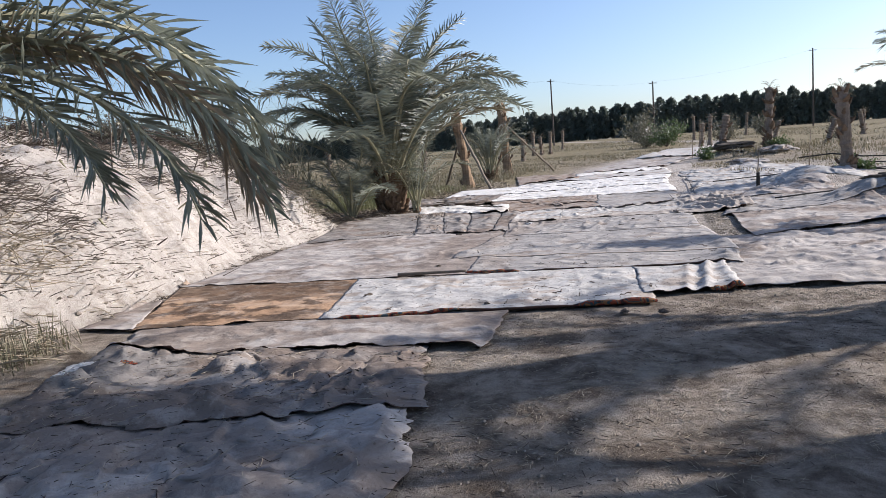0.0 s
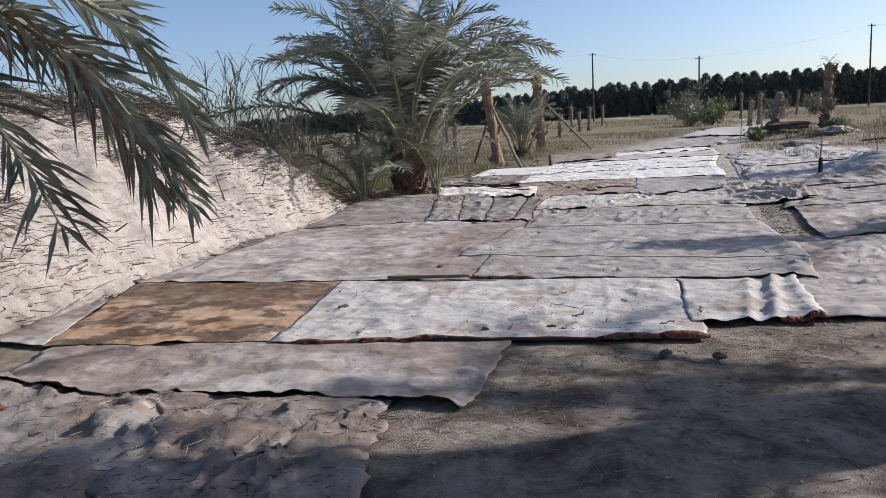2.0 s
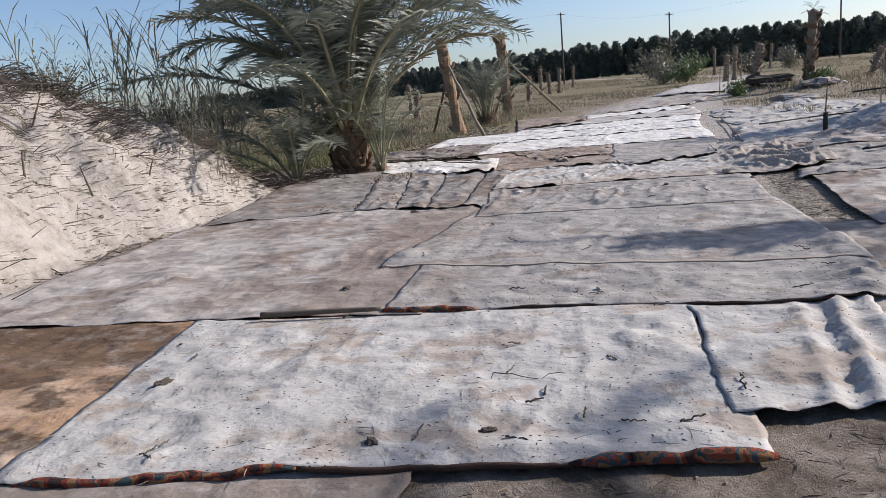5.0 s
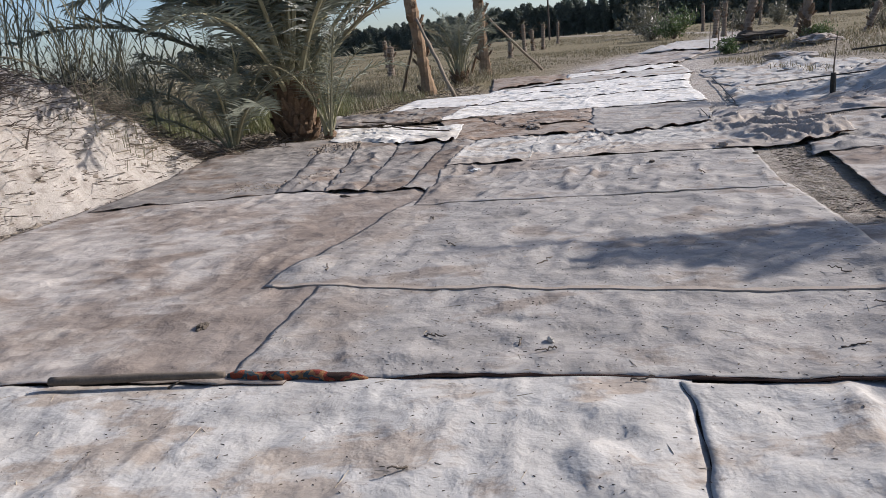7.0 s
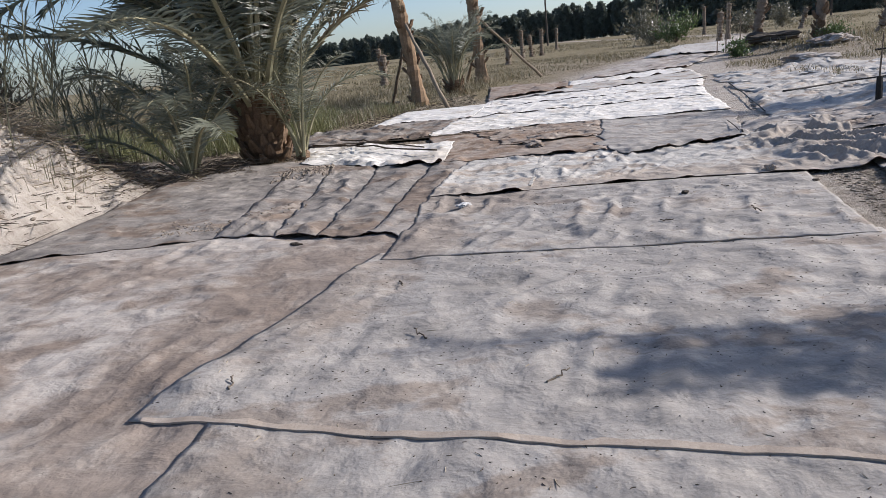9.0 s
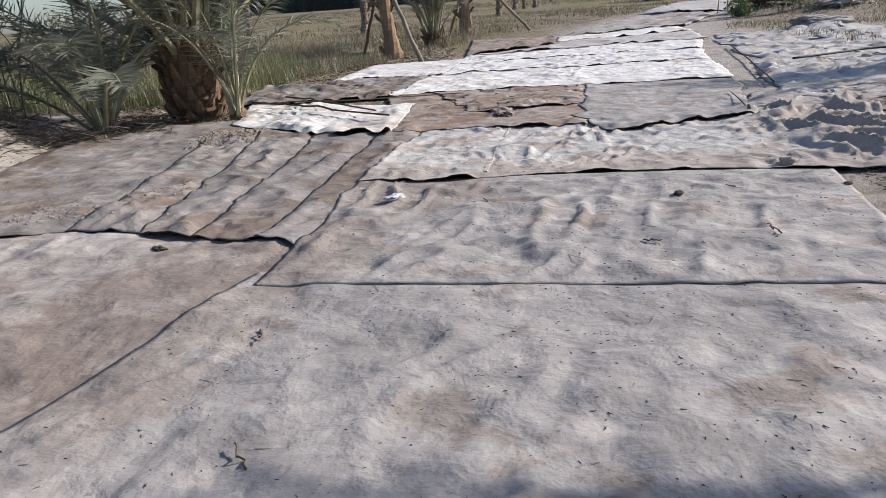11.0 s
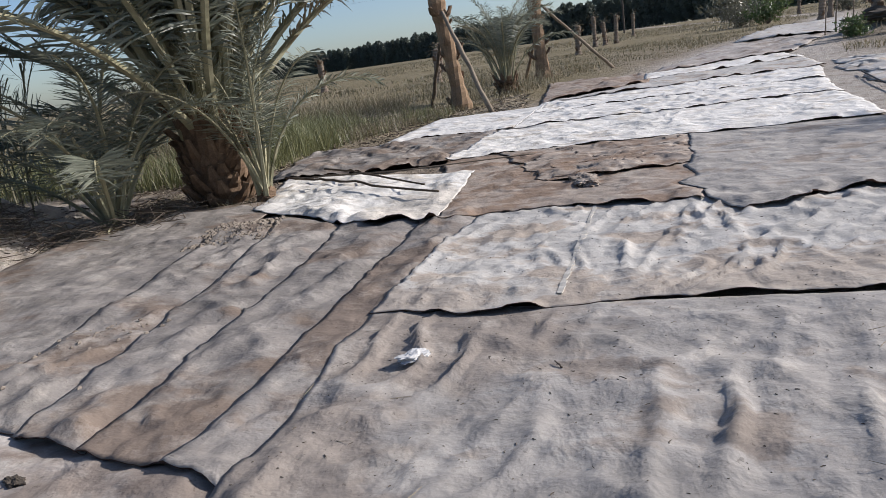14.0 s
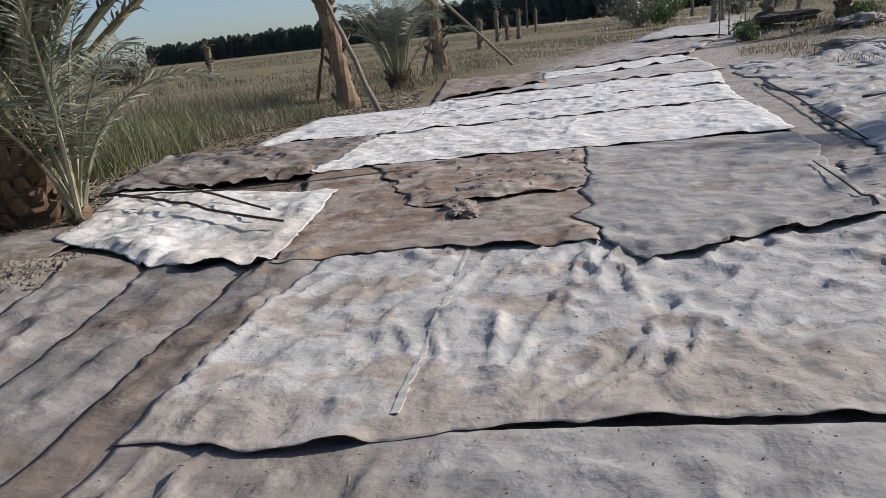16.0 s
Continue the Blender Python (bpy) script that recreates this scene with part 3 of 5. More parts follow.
carpet("grey carpet behind the white cloth", ((-1.4, 19.75), (1.2, 19.4), (1.95, 22.6), (-1.6, 22.3)), M_DARK, 25, 0.035, 0.4, lip=0.06, pucker=0.03, jitter=0.08)
carpet("sun-bleached white carpet strip", ((1.10, 19.68), (6.45, 19.28), (7.05, 22.2), (1.85, 22.5)), M_WHITE, 26, 0.02, 0.35, lip=0.026, lipmin=0.3, pucker=0.016, jitter=0.05)
carpet("sun-bleached white carpet strip, puckered", ((1.85, 22.3), (7.0, 21.9), (7.7, 24.6), (2.2, 24.6)), M_WHITE, 27, 0.02, 0.35, lip=0.026, lipmin=0.3, pucker=0.016, jitter=0.05)
carpet("white carpet strip with a grey edge", ((2.2, 24.4), (7.6, 24.3), (8.6, 27.2), (2.6, 26.6)), M_WHITE, 28, 0.02, 0.35, lip=0.026, lipmin=0.3, pucker=0.016, jitter=0.05)
carpet("white carpet at the foot of a propped trunk", ((-0.35, 22.3), (1.95, 22.3), (2.6, 25.8), (0.3, 25.8)), M_WHITE, 29, 0.02, 0.35, lip=0.03)
carpet("pale carpet further along the path", ((2.7, 26.3), (8.6, 26.9), (9.3, 30.3), (5.0, 28.9)), M_PALE, 30, 0.03, 0.5, lip=0.06, res=0.08)
carpet("brown carpet at the field edge", ((2.5, 26.5), (5.1, 28.2), (5.6, 31.4), (2.9, 32.8)), M_BROWN, 31, 0.04, 0.5, lip=0.07, res=0.08)
carpet("white carpet far along the path", ((5.05, 28.7), (9.3, 30.2), (9.6, 32.8), (5.5, 31.1)), M_WHITE, 32, 0.03, 0.5, lip=0.07, res=0.08)
carpet("pale carpet where the path narrows", ((5.6, 31.2), (9.8, 32.6), (14.0, 41.0), (10.3, 42.0)), M_WARM, 33, 0.05, 0.7, lip=0.08, res=0.15)
carpet("whitish carpet at the far end of the path", ((10.5, 41.6), (14.5, 41.0), (21.5, 57.0), (17.0, 57.5)), M_PALE, 34, 0.05, 0.8, lip=0.08, res=0.2)
carpet("sandy carpet half buried by the hose", ((6.4, 17.5), (11.0, 17.7), (12.4, 21.4), (7.9, 22.6)), M_PALE, 38, 0.03, 0.5, lip=0.0, sunk=0.02, backs=M_WARM, pucker=0.06, jitter=0.15, res=0.07)
carpet("sandy carpet at the far side of the hose", ((7.8, 22.5), (12.8, 21.5), (13.4, 27.0), (9.1, 28.0)), M_PALE, 39, 0.03, 0.5, lip=0.0, sunk=0.02, backs=M_WARM, pucker=0.06, jitter=0.15, res=0.08)


# ---- palms ----
def frond_mesh(seed, rise, sag, pairs=84, leaf=0.125, dry=False, ragged=0.08, hang=1.0):
    """A date palm frond of unit length, leaving the origin along +x."""
    rng = random.Random(seed)
    n = 16
    pts, ang, tx = [Vector((0, 0, 0))], rise, []
    for i in range(n):
        s = (i + 0.5) / n
        ang = rise - sag * s**1.7
        tx.append(Vector((math.cos(ang), 0, math.sin(ang))))
        pts.append(pts[-1] + tx[-1] / n)
    side_sway = rng.uniform(-0.08, 0.08)
    for i, p in enumerate(pts):
        p.y += side_sway * (i / n) ** 2
    radii = [0.011 * (1 - i / n) ** 0.8 + 0.0012 for i in range(n + 1)]
    radii[0] = 0.017
    pieces = [(*tube(pts, radii, 5), 0)]
    for k in range(pairs):
        s = 0.25 + 0.75 * (k / (pairs - 1)) ** 0.95
        i = min(int(s * n), n - 1)
        p0 = pts[i].lerp(pts[i + 1], s * n - i)
        t = tx[i]
        upw = Vector((-t.z, 0, t.x))
        size = leaf * (0.45 + 0.75 * math.sin(math.pi * min(1, 0.12 + s * 0.86)) ** 0.7)
        if s < 0.34:
            size *= 0.5
        for sd in (-1, 1):
            if rng.random() < ragged:
                continue
            L = size * rng.uniform(0.8, 1.12)
            fwd = 0.38 + 0.5 * s + rng.uniform(-0.25, 0.25)
            out = Vector((0, sd, 0)) * math.cos(fwd * 0.75) + t * math.sin(fwd * 0.75) + upw * (rng.choice((0.42, 0.0)) - 0.1 * s + rng.uniform(-0.15, 0.15))
            out.normalize()
            wide = out.cross(upw).normalized() * (0.0023 * (0.75 + 0.5 * (1 - s)))
            p = p0 + Vector((0, 0, rng.uniform(-0.004, 0.004)))
            droop = Vector((0, 0, -1)) * L * rng.uniform(0.05, 0.22) * (2.2 if dry else hang)
            mid, tip = p + out * L * 0.5 + droop * 0.2, p + out * L + droop
            fold = upw * 0.0032
            v = [p - wide * 0.5, p + wide * 0.5, mid - wide + fold, mid - fold, mid + wide + fold, tip]
            pieces.append((v, [(0, 1, 3), (0, 3, 2), (1, 4, 3), (2, 3, 5), (3, 4, 5)], 1))
    v, f, idx = join(pieces)
    return mesh_of("frond", v, f, [M_RACHIS, M_DRYFROND if dry else M_FROND], idx)


SHAPES = [(1.5, 0.85), (1.42, 1.5), (1.34, 1.8), (1.2, 1.8), (1.05, 1.5), (0.8, 1.1), (1.35, 0.5), (0.8, 2.0)]
FRONDS = [[frond_mesh(10 * a + b, *SHAPES[a], pairs=84, hang=1.25 if a == 7 else 1.0) for b in range(3)] for a in range(len(SHAPES))]
SMALL_FRONDS = [[frond_mesh(200 + 10 * a + b, *SHAPES[a], pairs=56, leaf=0.14) for b in range(2)] for a in range(len(SHAPES))]
FRONDS.append([frond_mesh(91, 0.8, 2.0, pairs=120, dry=True, ragged=0.1)])
DRY = [frond_mesh(300 + b, (-0.3, -0.9, 0.3)[b], (0.9, 0.5, 1.6)[b], pairs=44, dry=True, ragged=0.25) for b in range(3)]


def boot_mesh(seed):
    """The stub that a cut frond leaves on the trunk: a flat wedge that narrows upwards."""
    rng = random.Random(seed)
    w, h, d = 0.085, 0.22, 0.075
    v = []
    for s, ww, out in ((0, 1.0, 0.02), (0.35, 0.95, 0.7), (0.75, 0.62, 1.15), (1.0, 0.40, 1.35)):
        for sx, oo in ((-1, 0), (-0.45, 0.9), (0.45, 0.9), (1, 0)):
            v.append((out * d + oo * 0.035 * (1 - 0.4 * s) + rng.uniform(-0.008, 0.008), sx * w * ww + rng.uniform(-0.008, 0.008), s * h))
        v.append((out * d - 0.05, 0, s * h))
    f = []
    for r in range(3):
        for k in range(5):
            q = (k + 1) % 5
            f.append((r * 5 + k, r * 5 + q, r * 5 + 5 + q, r * 5 + 5 + k))
    f += [(4, 3, 2, 1, 0), (15, 16, 17, 18, 19)]
    return mesh_of("leaf_base", v, f, M_BOOT)


BOOTS = [boot_mesh(s) for s in range(5)]


def palm(label, x, y, trunk_h, trunk_r, length, counts, seed, boots=60, fronds=FRONDS, dry=0, group="date palms", z=None, extra=()):
    """A date palm with its parts. counts: how many fronds of each shape, from upright to hanging."""
    rng = random.Random(seed)
    root = tagged(new("date_palm"), label, "palm tree", group=group)
    root.location = (x, y, height(x, y) - 0.05 if z is None else z)
    rings = 10
    pts = [(0.02 * math.sin(i), 0.02 * math.cos(1.7 * i), trunk_h * i / rings) for i in range(rings + 1)]
    radii = [trunk_r * (1.12 - 0.25 * abs(i / rings - 0.45)) for i in range(rings)] + [trunk_r * 0.45]
    v, f = tube(pts, radii, 14)
    part("trunk", mesh_of("trunk", v, f, M_BOOT), root)
    for k in range(boots):
        s = (k + 0.5) / boots
        az = k * 2.39996
        r = trunk_r * (0.98 - 0.2 * abs(s - 0.45))
        sc = rng.uniform(0.9, 1.35) * trunk_r / 0.36
        m = pose(r * math.cos(az), r * math.sin(az), trunk_h * s * 0.93 - 0.02, 0, rng.uniform(-12, 24), math.degrees(az) + rng.uniform(-14, 14)) @ Matrix.Diagonal((sc * rng.uniform(0.6, 1.3), sc, sc * rng.uniform(0.7, 1.5), 1))
        part("leaf_base", rng.choice(BOOTS), root, m)
    k = 0
    for shape, count in enumerate(counts):
        for j in range(count):
            az = k * 2.39996 + rng.uniform(-0.3, 0.3)
            k += 1
            L = length * rng.uniform(0.86, 1.08)
            r = trunk_r * (0.25 + 0.10 * shape)
            m = pose(r * math.cos(az), r * math.sin(az), trunk_h * (1.0 - 0.045 * shape), rng.uniform(-14, 14), rng.uniform(-7, 7), math.degrees(az)) @ Matrix.Diagonal((L, L, L, 1))
            part("frond", rng.choice(fronds[shape]), root, m)
    for az, shape, L, tip in extra:
        m = pose(0, 0, trunk_h, 0, tip, az) @ Matrix.Diagonal((L, L, L, 1))
        part("frond", fronds[shape][0], root, m)
    for j in range(dry):
        az = rng.uniform(0, 6.28)
        m = pose(trunk_r * 0.8 * math.cos(az), trunk_r * 0.8 * math.sin(az), trunk_h * rng.uniform(0.5, 0.8), 0, 0, math.degrees(az)) @ Matrix.Diagonal((length * 0.5,) * 3 + (1,))
        part("dry_frond", rng.choice(DRY), root, m, "dry brown hanging frond")
    return root


palm("large bushy date palm with grey-green arching fronds", -1.65, 18.8, 1.2, 0.35, 4.85, (8, 10, 11, 11, 9, 4, 5), 3, boots=90)
palm("date palm with drooping fronds beside the sand bank", -5.1, 3.3, 1.3, 0.34, 4.4, (4, 5, 5, 2, 0, 0, 2), 8, boots=40, z=height(-5.1, 3.3) - 0.05,
     extra=((18, 7, 4.9, 11), (23, 7, 5.0, 4), (12, 7, 4.8, 9), (33, 3, 4.6, -6), (30, 2, 4.9, 0), (14, 3, 4.4, -5), (36, 7, 4.9, -4), (4, 7, 4.3, 12), (-8, 5, 3.8, 0), (10, 1, 4.6, 4), (26, 1, 4.8, 0), (20, 2, 4.6, 0), (16, 1, 4.4, 6), (24, 2, 4.7, 4), (20, 8, 4.7, 9), (10, 7, 3.4, 8), (0, 7, 3.6, 8), (15, 3, 3.5, 0), (5, 3, 3.6, -5)))
palm("young date palm between two propped trunks", 1.65, 31.2, 0.5, 0.26, 2.5, (7, 7, 5, 2, 1, 0, 5), 5, boots=30, fronds=SMALL_FRONDS)
palm("date palm offshoot with upright fronds", -0.95, 18.45, 0.15, 0.1, 2.3, (4, 4, 2, 0, 0, 0, 3), 41, boots=5, fronds=SMALL_FRONDS)
palm("low date palm offshoot with sprawling fronds", -2.7, 18.0, 0.12, 0.1, 2.7, (2, 4, 4, 4, 3, 2, 1), 42, boots=5, fronds=SMALL_FRONDS, dry=5)
palm("date palm beside the carpets with spreading fronds", 9.7, 11.0, 1.6, 0.32, 2.8, (2, 1, 1, 0, 0, 0, 0), 19, boots=30, extra=((176, 3, 2.9, 0), (184, 4, 2.7, 0), (190, 3, 2.6, 0), (181, 3, 2.8, -8), (-20, 3, 2.6, 0), (30, 3, 2.6, 0), (5, 2, 2.7, 0)))
palm("date palm beyond the earth mound", 14.6, 20.4, 2.6, 0.3, 2.7, (3, 4, 4, 3, 2, 0, 1), 27, boots=30)
# Unseen palms, added so that their crowns shade the near carpets and dirt.
for n, (px, py, th, pl, some) in enumerate(((6.9, 5.3, 4.3, 3.4, (13, 13, 10, 6, 3, 0, 4)), (10.0, 6.3, 3.6, 3.2, (3, 3, 4, 3, 1, 0, 1)), (12.0, 3.6, 3.8, 3.2, (3, 4, 4, 3, 1, 0, 1)), (8.2, 3.5, 4.2, 3.3, (11, 12, 9, 5, 2, 0, 3)))):
    palm("unseen date palm shading the near carpets", px, py, th, 0.36, pl, some, 20 + n, boots=30)


# ---- trunks, props, poles ----
def bare_trunk(label, x, y, h, r, lean=(0, 0), mat=M_DEADBARK, seed=0, tuft=0.5, stubs=26, tuft_dry=True):
    """A palm trunk without living crown: ringed, shaggy with stubs and a tuft of dry leaves."""
    rng = random.Random(seed)
    root = tagged(new("bare_palm"), label, "dead palm", group="bare palm trunks")
    root.location = (x, y, height(x, y) - 0.06)
    rings = 22
    pts, radii = [], []
    for i in range(rings + 1):
        s = i / rings
        pts.append((lean[0] * s**1.2, lean[1] * s**1.2, h * s))
        radii.append(r * (1.35 - 0.55 * min(1, s * 5) + 0.12 * (i % 2) + 0.18 * s * s + rng.uniform(-0.06, 0.06)))
    radii[-1] *= 0.3
    v, f = tube(pts, radii, 11, 0.1)
    part("trunk", mesh_of("trunk", v, f, mat), root)
    for k in range(stubs):
        s = rng.uniform(0.04, 0.98)
        az = k * 2.4
        sc = rng.uniform(0.7, 1.5) * r / 0.2
        m = pose(lean[0] * s**1.2 + r * 0.75 * math.cos(az), lean[1] * s**1.2 + r * 0.75 * math.sin(az), h * s - 0.1, 0, rng.uniform(-5, 25), math.degrees(az)) @ Matrix.Diagonal((sc, sc, sc, 1))
        ob = part("leaf_base", BOOTS[k % 5], root, m)
    for k in range(int(14 * tuft / 0.5) if tuft else 0):
        az, up = rng.uniform(0, 360), rng.uniform(-75, -15)
        sc = tuft * rng.uniform(0.7, 1.3)
        part("dry_frond", DRY[k % 3], root, pose(lean[0], lean[1], h * rng.uniform(0.93, 1.0), 0, up, az) @ Matrix.Diagonal((sc, sc, sc, 1)), "short dry frond stub")
    return root


def rod(name, label, category, a, b, r0, r1, mat, group="", bend=0.04, seed=1, sides=7, knots=True):
    """A rough pole between two points, slightly crooked."""
    rng = random.Random(seed)
    a, b = Vector(a), Vector(b)
    L = (b - a).length
    n = 9
    pts = [a.lerp(b, i / n) + Vector((rng.uniform(-1, 1), rng.uniform(-1, 1), rng.uniform(-1, 1))) * bend * L * 0.15 * (0 < i < n) for i in range(n + 1)]
    rr = [r0 + (r1 - r0) * i / n + (rng.uniform(-0.1, 0.15) * r0 if knots else 0) for i in range(n + 1)]
    v, f = tube([p - a for p in pts], rr, sides)
    ob = tagged(new(name, mesh_of(name, v, f, mat, smooth=True)), label, category, group=group)
    ob.location = a
    return ob


def on(x, y, up=0.0):
    return (x, y, height(x, y) + up)


bare_trunk("ochre transplanted palm trunk with a dry tuft, propped", 0.62, 28.0, 3.3, 0.2, (-0.4, 0.1), M_BARK, 1, 0.6, 14)
bare_trunk("ochre transplanted palm trunk with a dry tuft", 2.8, 36.8, 3.8, 0.24, (-0.15, 0), M_BARK, 2, 0.7, 14)
PROPS = "wooden props leaning on trunks"
rod("prop_pole", "grey timber prop leaning against a palm trunk", "wooden prop", on(1.45, 26.1, -0.05), (0.45, 27.85, 2.45), 0.055, 0.045, M_WOOD, PROPS, seed=3)
rod("prop_pole", "thin dark timber prop behind a palm trunk", "wooden prop", on(-0.35, 29.6, -0.05), (0.36, 28.05, 2.1), 0.05, 0.035, M_TWIG, PROPS, seed=4)
rod("prop_pole", "long timber prop leaning on the far trunk", "wooden prop", on(5.3, 37.2, -0.05), (2.95, 36.8, 2.75), 0.055, 0.045, M_WOOD, PROPS, seed=5)
rod("prop_pole", "short timber prop at the far trunk", "wooden prop", on(2.15, 37.6, -0.05), (2.72, 36.9, 1.9), 0.06, 0.045, M_BARK, PROPS, seed=6)
bare_trunk("grey dead palm trunk, curved, frayed at the top", 11.45, 19.7, 2.35, 0.18, (-0.15, 0.1), M_DEADBARK, 3, 0.45, 30)
bare_trunk("tall shaggy dead palm trunk with a vine at its foot", 16.2, 36.3, 3.2, 0.2, (0.1, 0), M_DEADBARK, 4, 0.5, 60)
bare_trunk("leaning dead palm stump on a soil mound", 14.6, 38.6, 1.9, 0.2, (0.35, 0), M_DEADBARK, 5, 0.35, 20)
bare_trunk("small dead palm stump in the field", 19.6, 57.0, 2.0, 0.2, (0.15, 0), M_DEADBARK, 6, 0.5, 14)
for n, (tx, ty, th, tl) in enumerate(((5.4, 57, 1.8, 0.1), (7.7, 71, 2.4, 0.0), (8.6, 72, 1.9, -0.1), (9.6, 73, 2.3, 0.1), (22, 62, 2.6, 0.1), (29, 88, 3.0, 0), (31, 70, 1.7, 0.5), (-2.0, 45, 1.6, 0.1), (-3.5, 60, 2.0, -0.1), (38, 95, 3.0, 0.2), (24, 46, 1.6, 0.6), (34, 60, 2.0, -0.3), (45, 80, 2.2, 0.0), (-9, 50, 1.8, 0.0), (14, 95, 2.5, 0.1))):
    bare_trunk("small grey dead palm stump in the field", tx, ty, th, 0.18, (tl, 0), M_DEADBARK, 30 + n, 0.5, 8)
POLES = "utility poles along the windbreak"
for px, py, top in ((18.5, 138.0, 12.6), (36.0, 132.0, 10.4), (65.9, 134.8, 14.2)):
    root = tagged(new("utility_pole"), "tall dark timber utility pole in front of the trees", "utility pole", group=POLES)
    root.location = on(px, py, -0.2)
    v, f = tube([(0, 0, 0), (0, 0, top * 0.5), (0, 0, top)], [0.17, 0.15, 0.12], 8)
    part("pole", mesh_of("pole", v, f, M_POLE), root)
    v, f = tube([(-0.7, 0, top - 0.35), (0.7, 0, top - 0.35)], [0.06, 0.06], 4)
    part("crossarm", mesh_of("crossarm", v, f, M_POLE), root)


# ---- windbreak trees ----
def tree_meshes(seed, h, w):
    rng = np.random.RandomState(seed)
    n = 1500
    t = rng.rand(n) ** 0.85
    prof = np.interp(t, [0, 0.1, 0.3, 0.65, 0.88, 1], [0.8, 1.0, 1.0, 0.95, 0.7, 0.15])
    az = rng.rand(n) * 6.283
    lump = 1 + 0.28 * np.sin(3 * az + 9 * t + seed) + 0.18 * np.sin(7 * az - 17 * t)
    r = w / 2 * prof * lump * np.sqrt(0.35 + 0.65 * rng.rand(n))
    c = np.stack([r * np.cos(az), r * np.sin(az), h * (0.02 + 0.98 * t)], 1)
    a, b = rng.randn(n, 3), rng.randn(n, 3)
    b[:, 2] += 0.8
    a /= np.linalg.norm(a, axis=1)[:, None]
    b /= np.linalg.norm(b, axis=1)[:, None]
    s = (0.32 + 0.42 * rng.rand(n))[:, None]
    v = np.stack([c - a * s * 0.5, c + a * s * 0.5, c + b * s * 1.3], 1).reshape(-1, 3)
    f = np.arange(3 * n).reshape(n, 3)
    crown = mesh_of("crown", v.tolist(), f.tolist(), M_TREE)
    pieces = [(*tube([(0, 0, 0), (0.05, 0, h * 0.4), (0, 0.05, h * 0.85)], [0.18, 0.13, 0.04], 6), 0)]
    for k in range(7):
        q = rng.rand() * 6.283
        z0 = h * (0.15 + 0.1 * k)
        pieces.append((*tube([(0, 0, z0), (w * 0.32 * math.cos(q), w * 0.32 * math.sin(q), z0 + 0.9)], [0.06, 0.02], 4), 0))
    v, f, _ = join(pieces)
    return crown, mesh_of("trunk", v, f, M_POLE)


TREES = [tree_meshes(s, h, w) for s, (h, w) in enumerate(((10.0, 3.4), (9.4, 3.0), (10.4, 3.6), (9.7, 2.9), (9.0, 3.3)))]
rng = random.Random(11)
line_x, line_y = [-130, -60, -20, 15, 45, 90, 125, 175], [340, 295, 258, 214, 196, 180, 172, 165]
xx = -120.0
while xx < 170:
    for row in range(2):
        x = xx + rng.uniform(-0.7, 0.7) + row * 1.6
        y = float(np.interp(x, line_x, line_y)) + row * 4 + rng.uniform(-1, 1)
        crown, trunk = rng.choice(TREES)
        root = tagged(new("windbreak_tree"), "dark green dense windbreak tree in a row", "tree", group="windbreak trees")
        root.location = on(x, y, -0.2)
        root.rotation_euler = (0, 0, rng.uniform(0, 6.28))
        s = rng.uniform(0.79, 0.93)
        root.scale = (s, s, s)
        part("crown", crown, root)
        part("trunk", trunk, root)
    xx += 2.15


# ---- grass, scrub, reeds ----
def blades(name, label, pts, hgt, wid, mat, seed, lean=0.45, category="grass"):
    """Many blades in one mesh, each a bent tapered strip."""
    rng = np.random.RandomState(seed)
    pts = np.asarray(pts, float)
    n = len(pts)
    z0 = land(pts[:, 0], pts[:, 1]) - 0.03
    az, h = rng.rand(n) * 6.283, hgt * (0.3 + 0.8 * rng.rand(n)) * np.clip(0.62 + 1.0 * vnoise(pts[:, 0] * 0.5, pts[:, 1] * 0.5, seed + 40) + 0.35 * vnoise(pts[:, 0] * 1.7, pts[:, 1] * 1.7, seed + 41), 0.12, 1.5)
    d = np.stack([np.cos(az), np.sin(az), 0 * az], 1)
    s = np.stack([-np.sin(az), np.cos(az), 0 * az], 1) * (wid * (0.6 + 0.8 * rng.rand(n)))[:, None]
    p = np.stack([pts[:, 0], pts[:, 1], z0], 1)
    bend = (lean * rng.rand(n) * h)[:, None]
    up = np.stack([0 * h, 0 * h, h], 1)
    mid, tip = p + up * 0.55 + d * bend * 0.35, p + up + d * bend
    v = np.stack([p - s * 0.5, p + s * 0.5, mid + s * 0.5, mid - s * 0.5, tip], 1).reshape(-1, 3)
    i = 5 * np.arange(n)[:, None]
    f = [tuple(q) for q in (i + [0, 1, 2, 3]).tolist()] + [tuple(q) for q in (i + [3, 2, 4]).tolist()]
    return tagged(new(name, mesh_of(name, v.tolist(), f, mat)), label, category, kind="stuff")


def scatter(n, x0, x1, y0, y1, seed, keep=None, clump=0.5):
    rng = np.random.RandomState(seed)
    x, y = x0 + (x1 - x0) * rng.rand(n), y0 + (y1 - y0) * rng.rand(n)
    k = vnoise(x * clump, y * clump, seed) + 0.4 * rng.rand(n) > 0.0
    if keep is not None:
        k &= keep(x, y)
    return np.stack([x[k], y[k]], 1)


def off_path(x, y):
    mid_ = np.interp(y, [20, 30, 42, 57, 75], [4, 6, 12, 20, 27])
    half = np.interp(y, [20, 30, 42, 57, 75], [6.5, 4.2, 2.8, 2.2, 0.5])
    return np.abs(x - mid_) > half


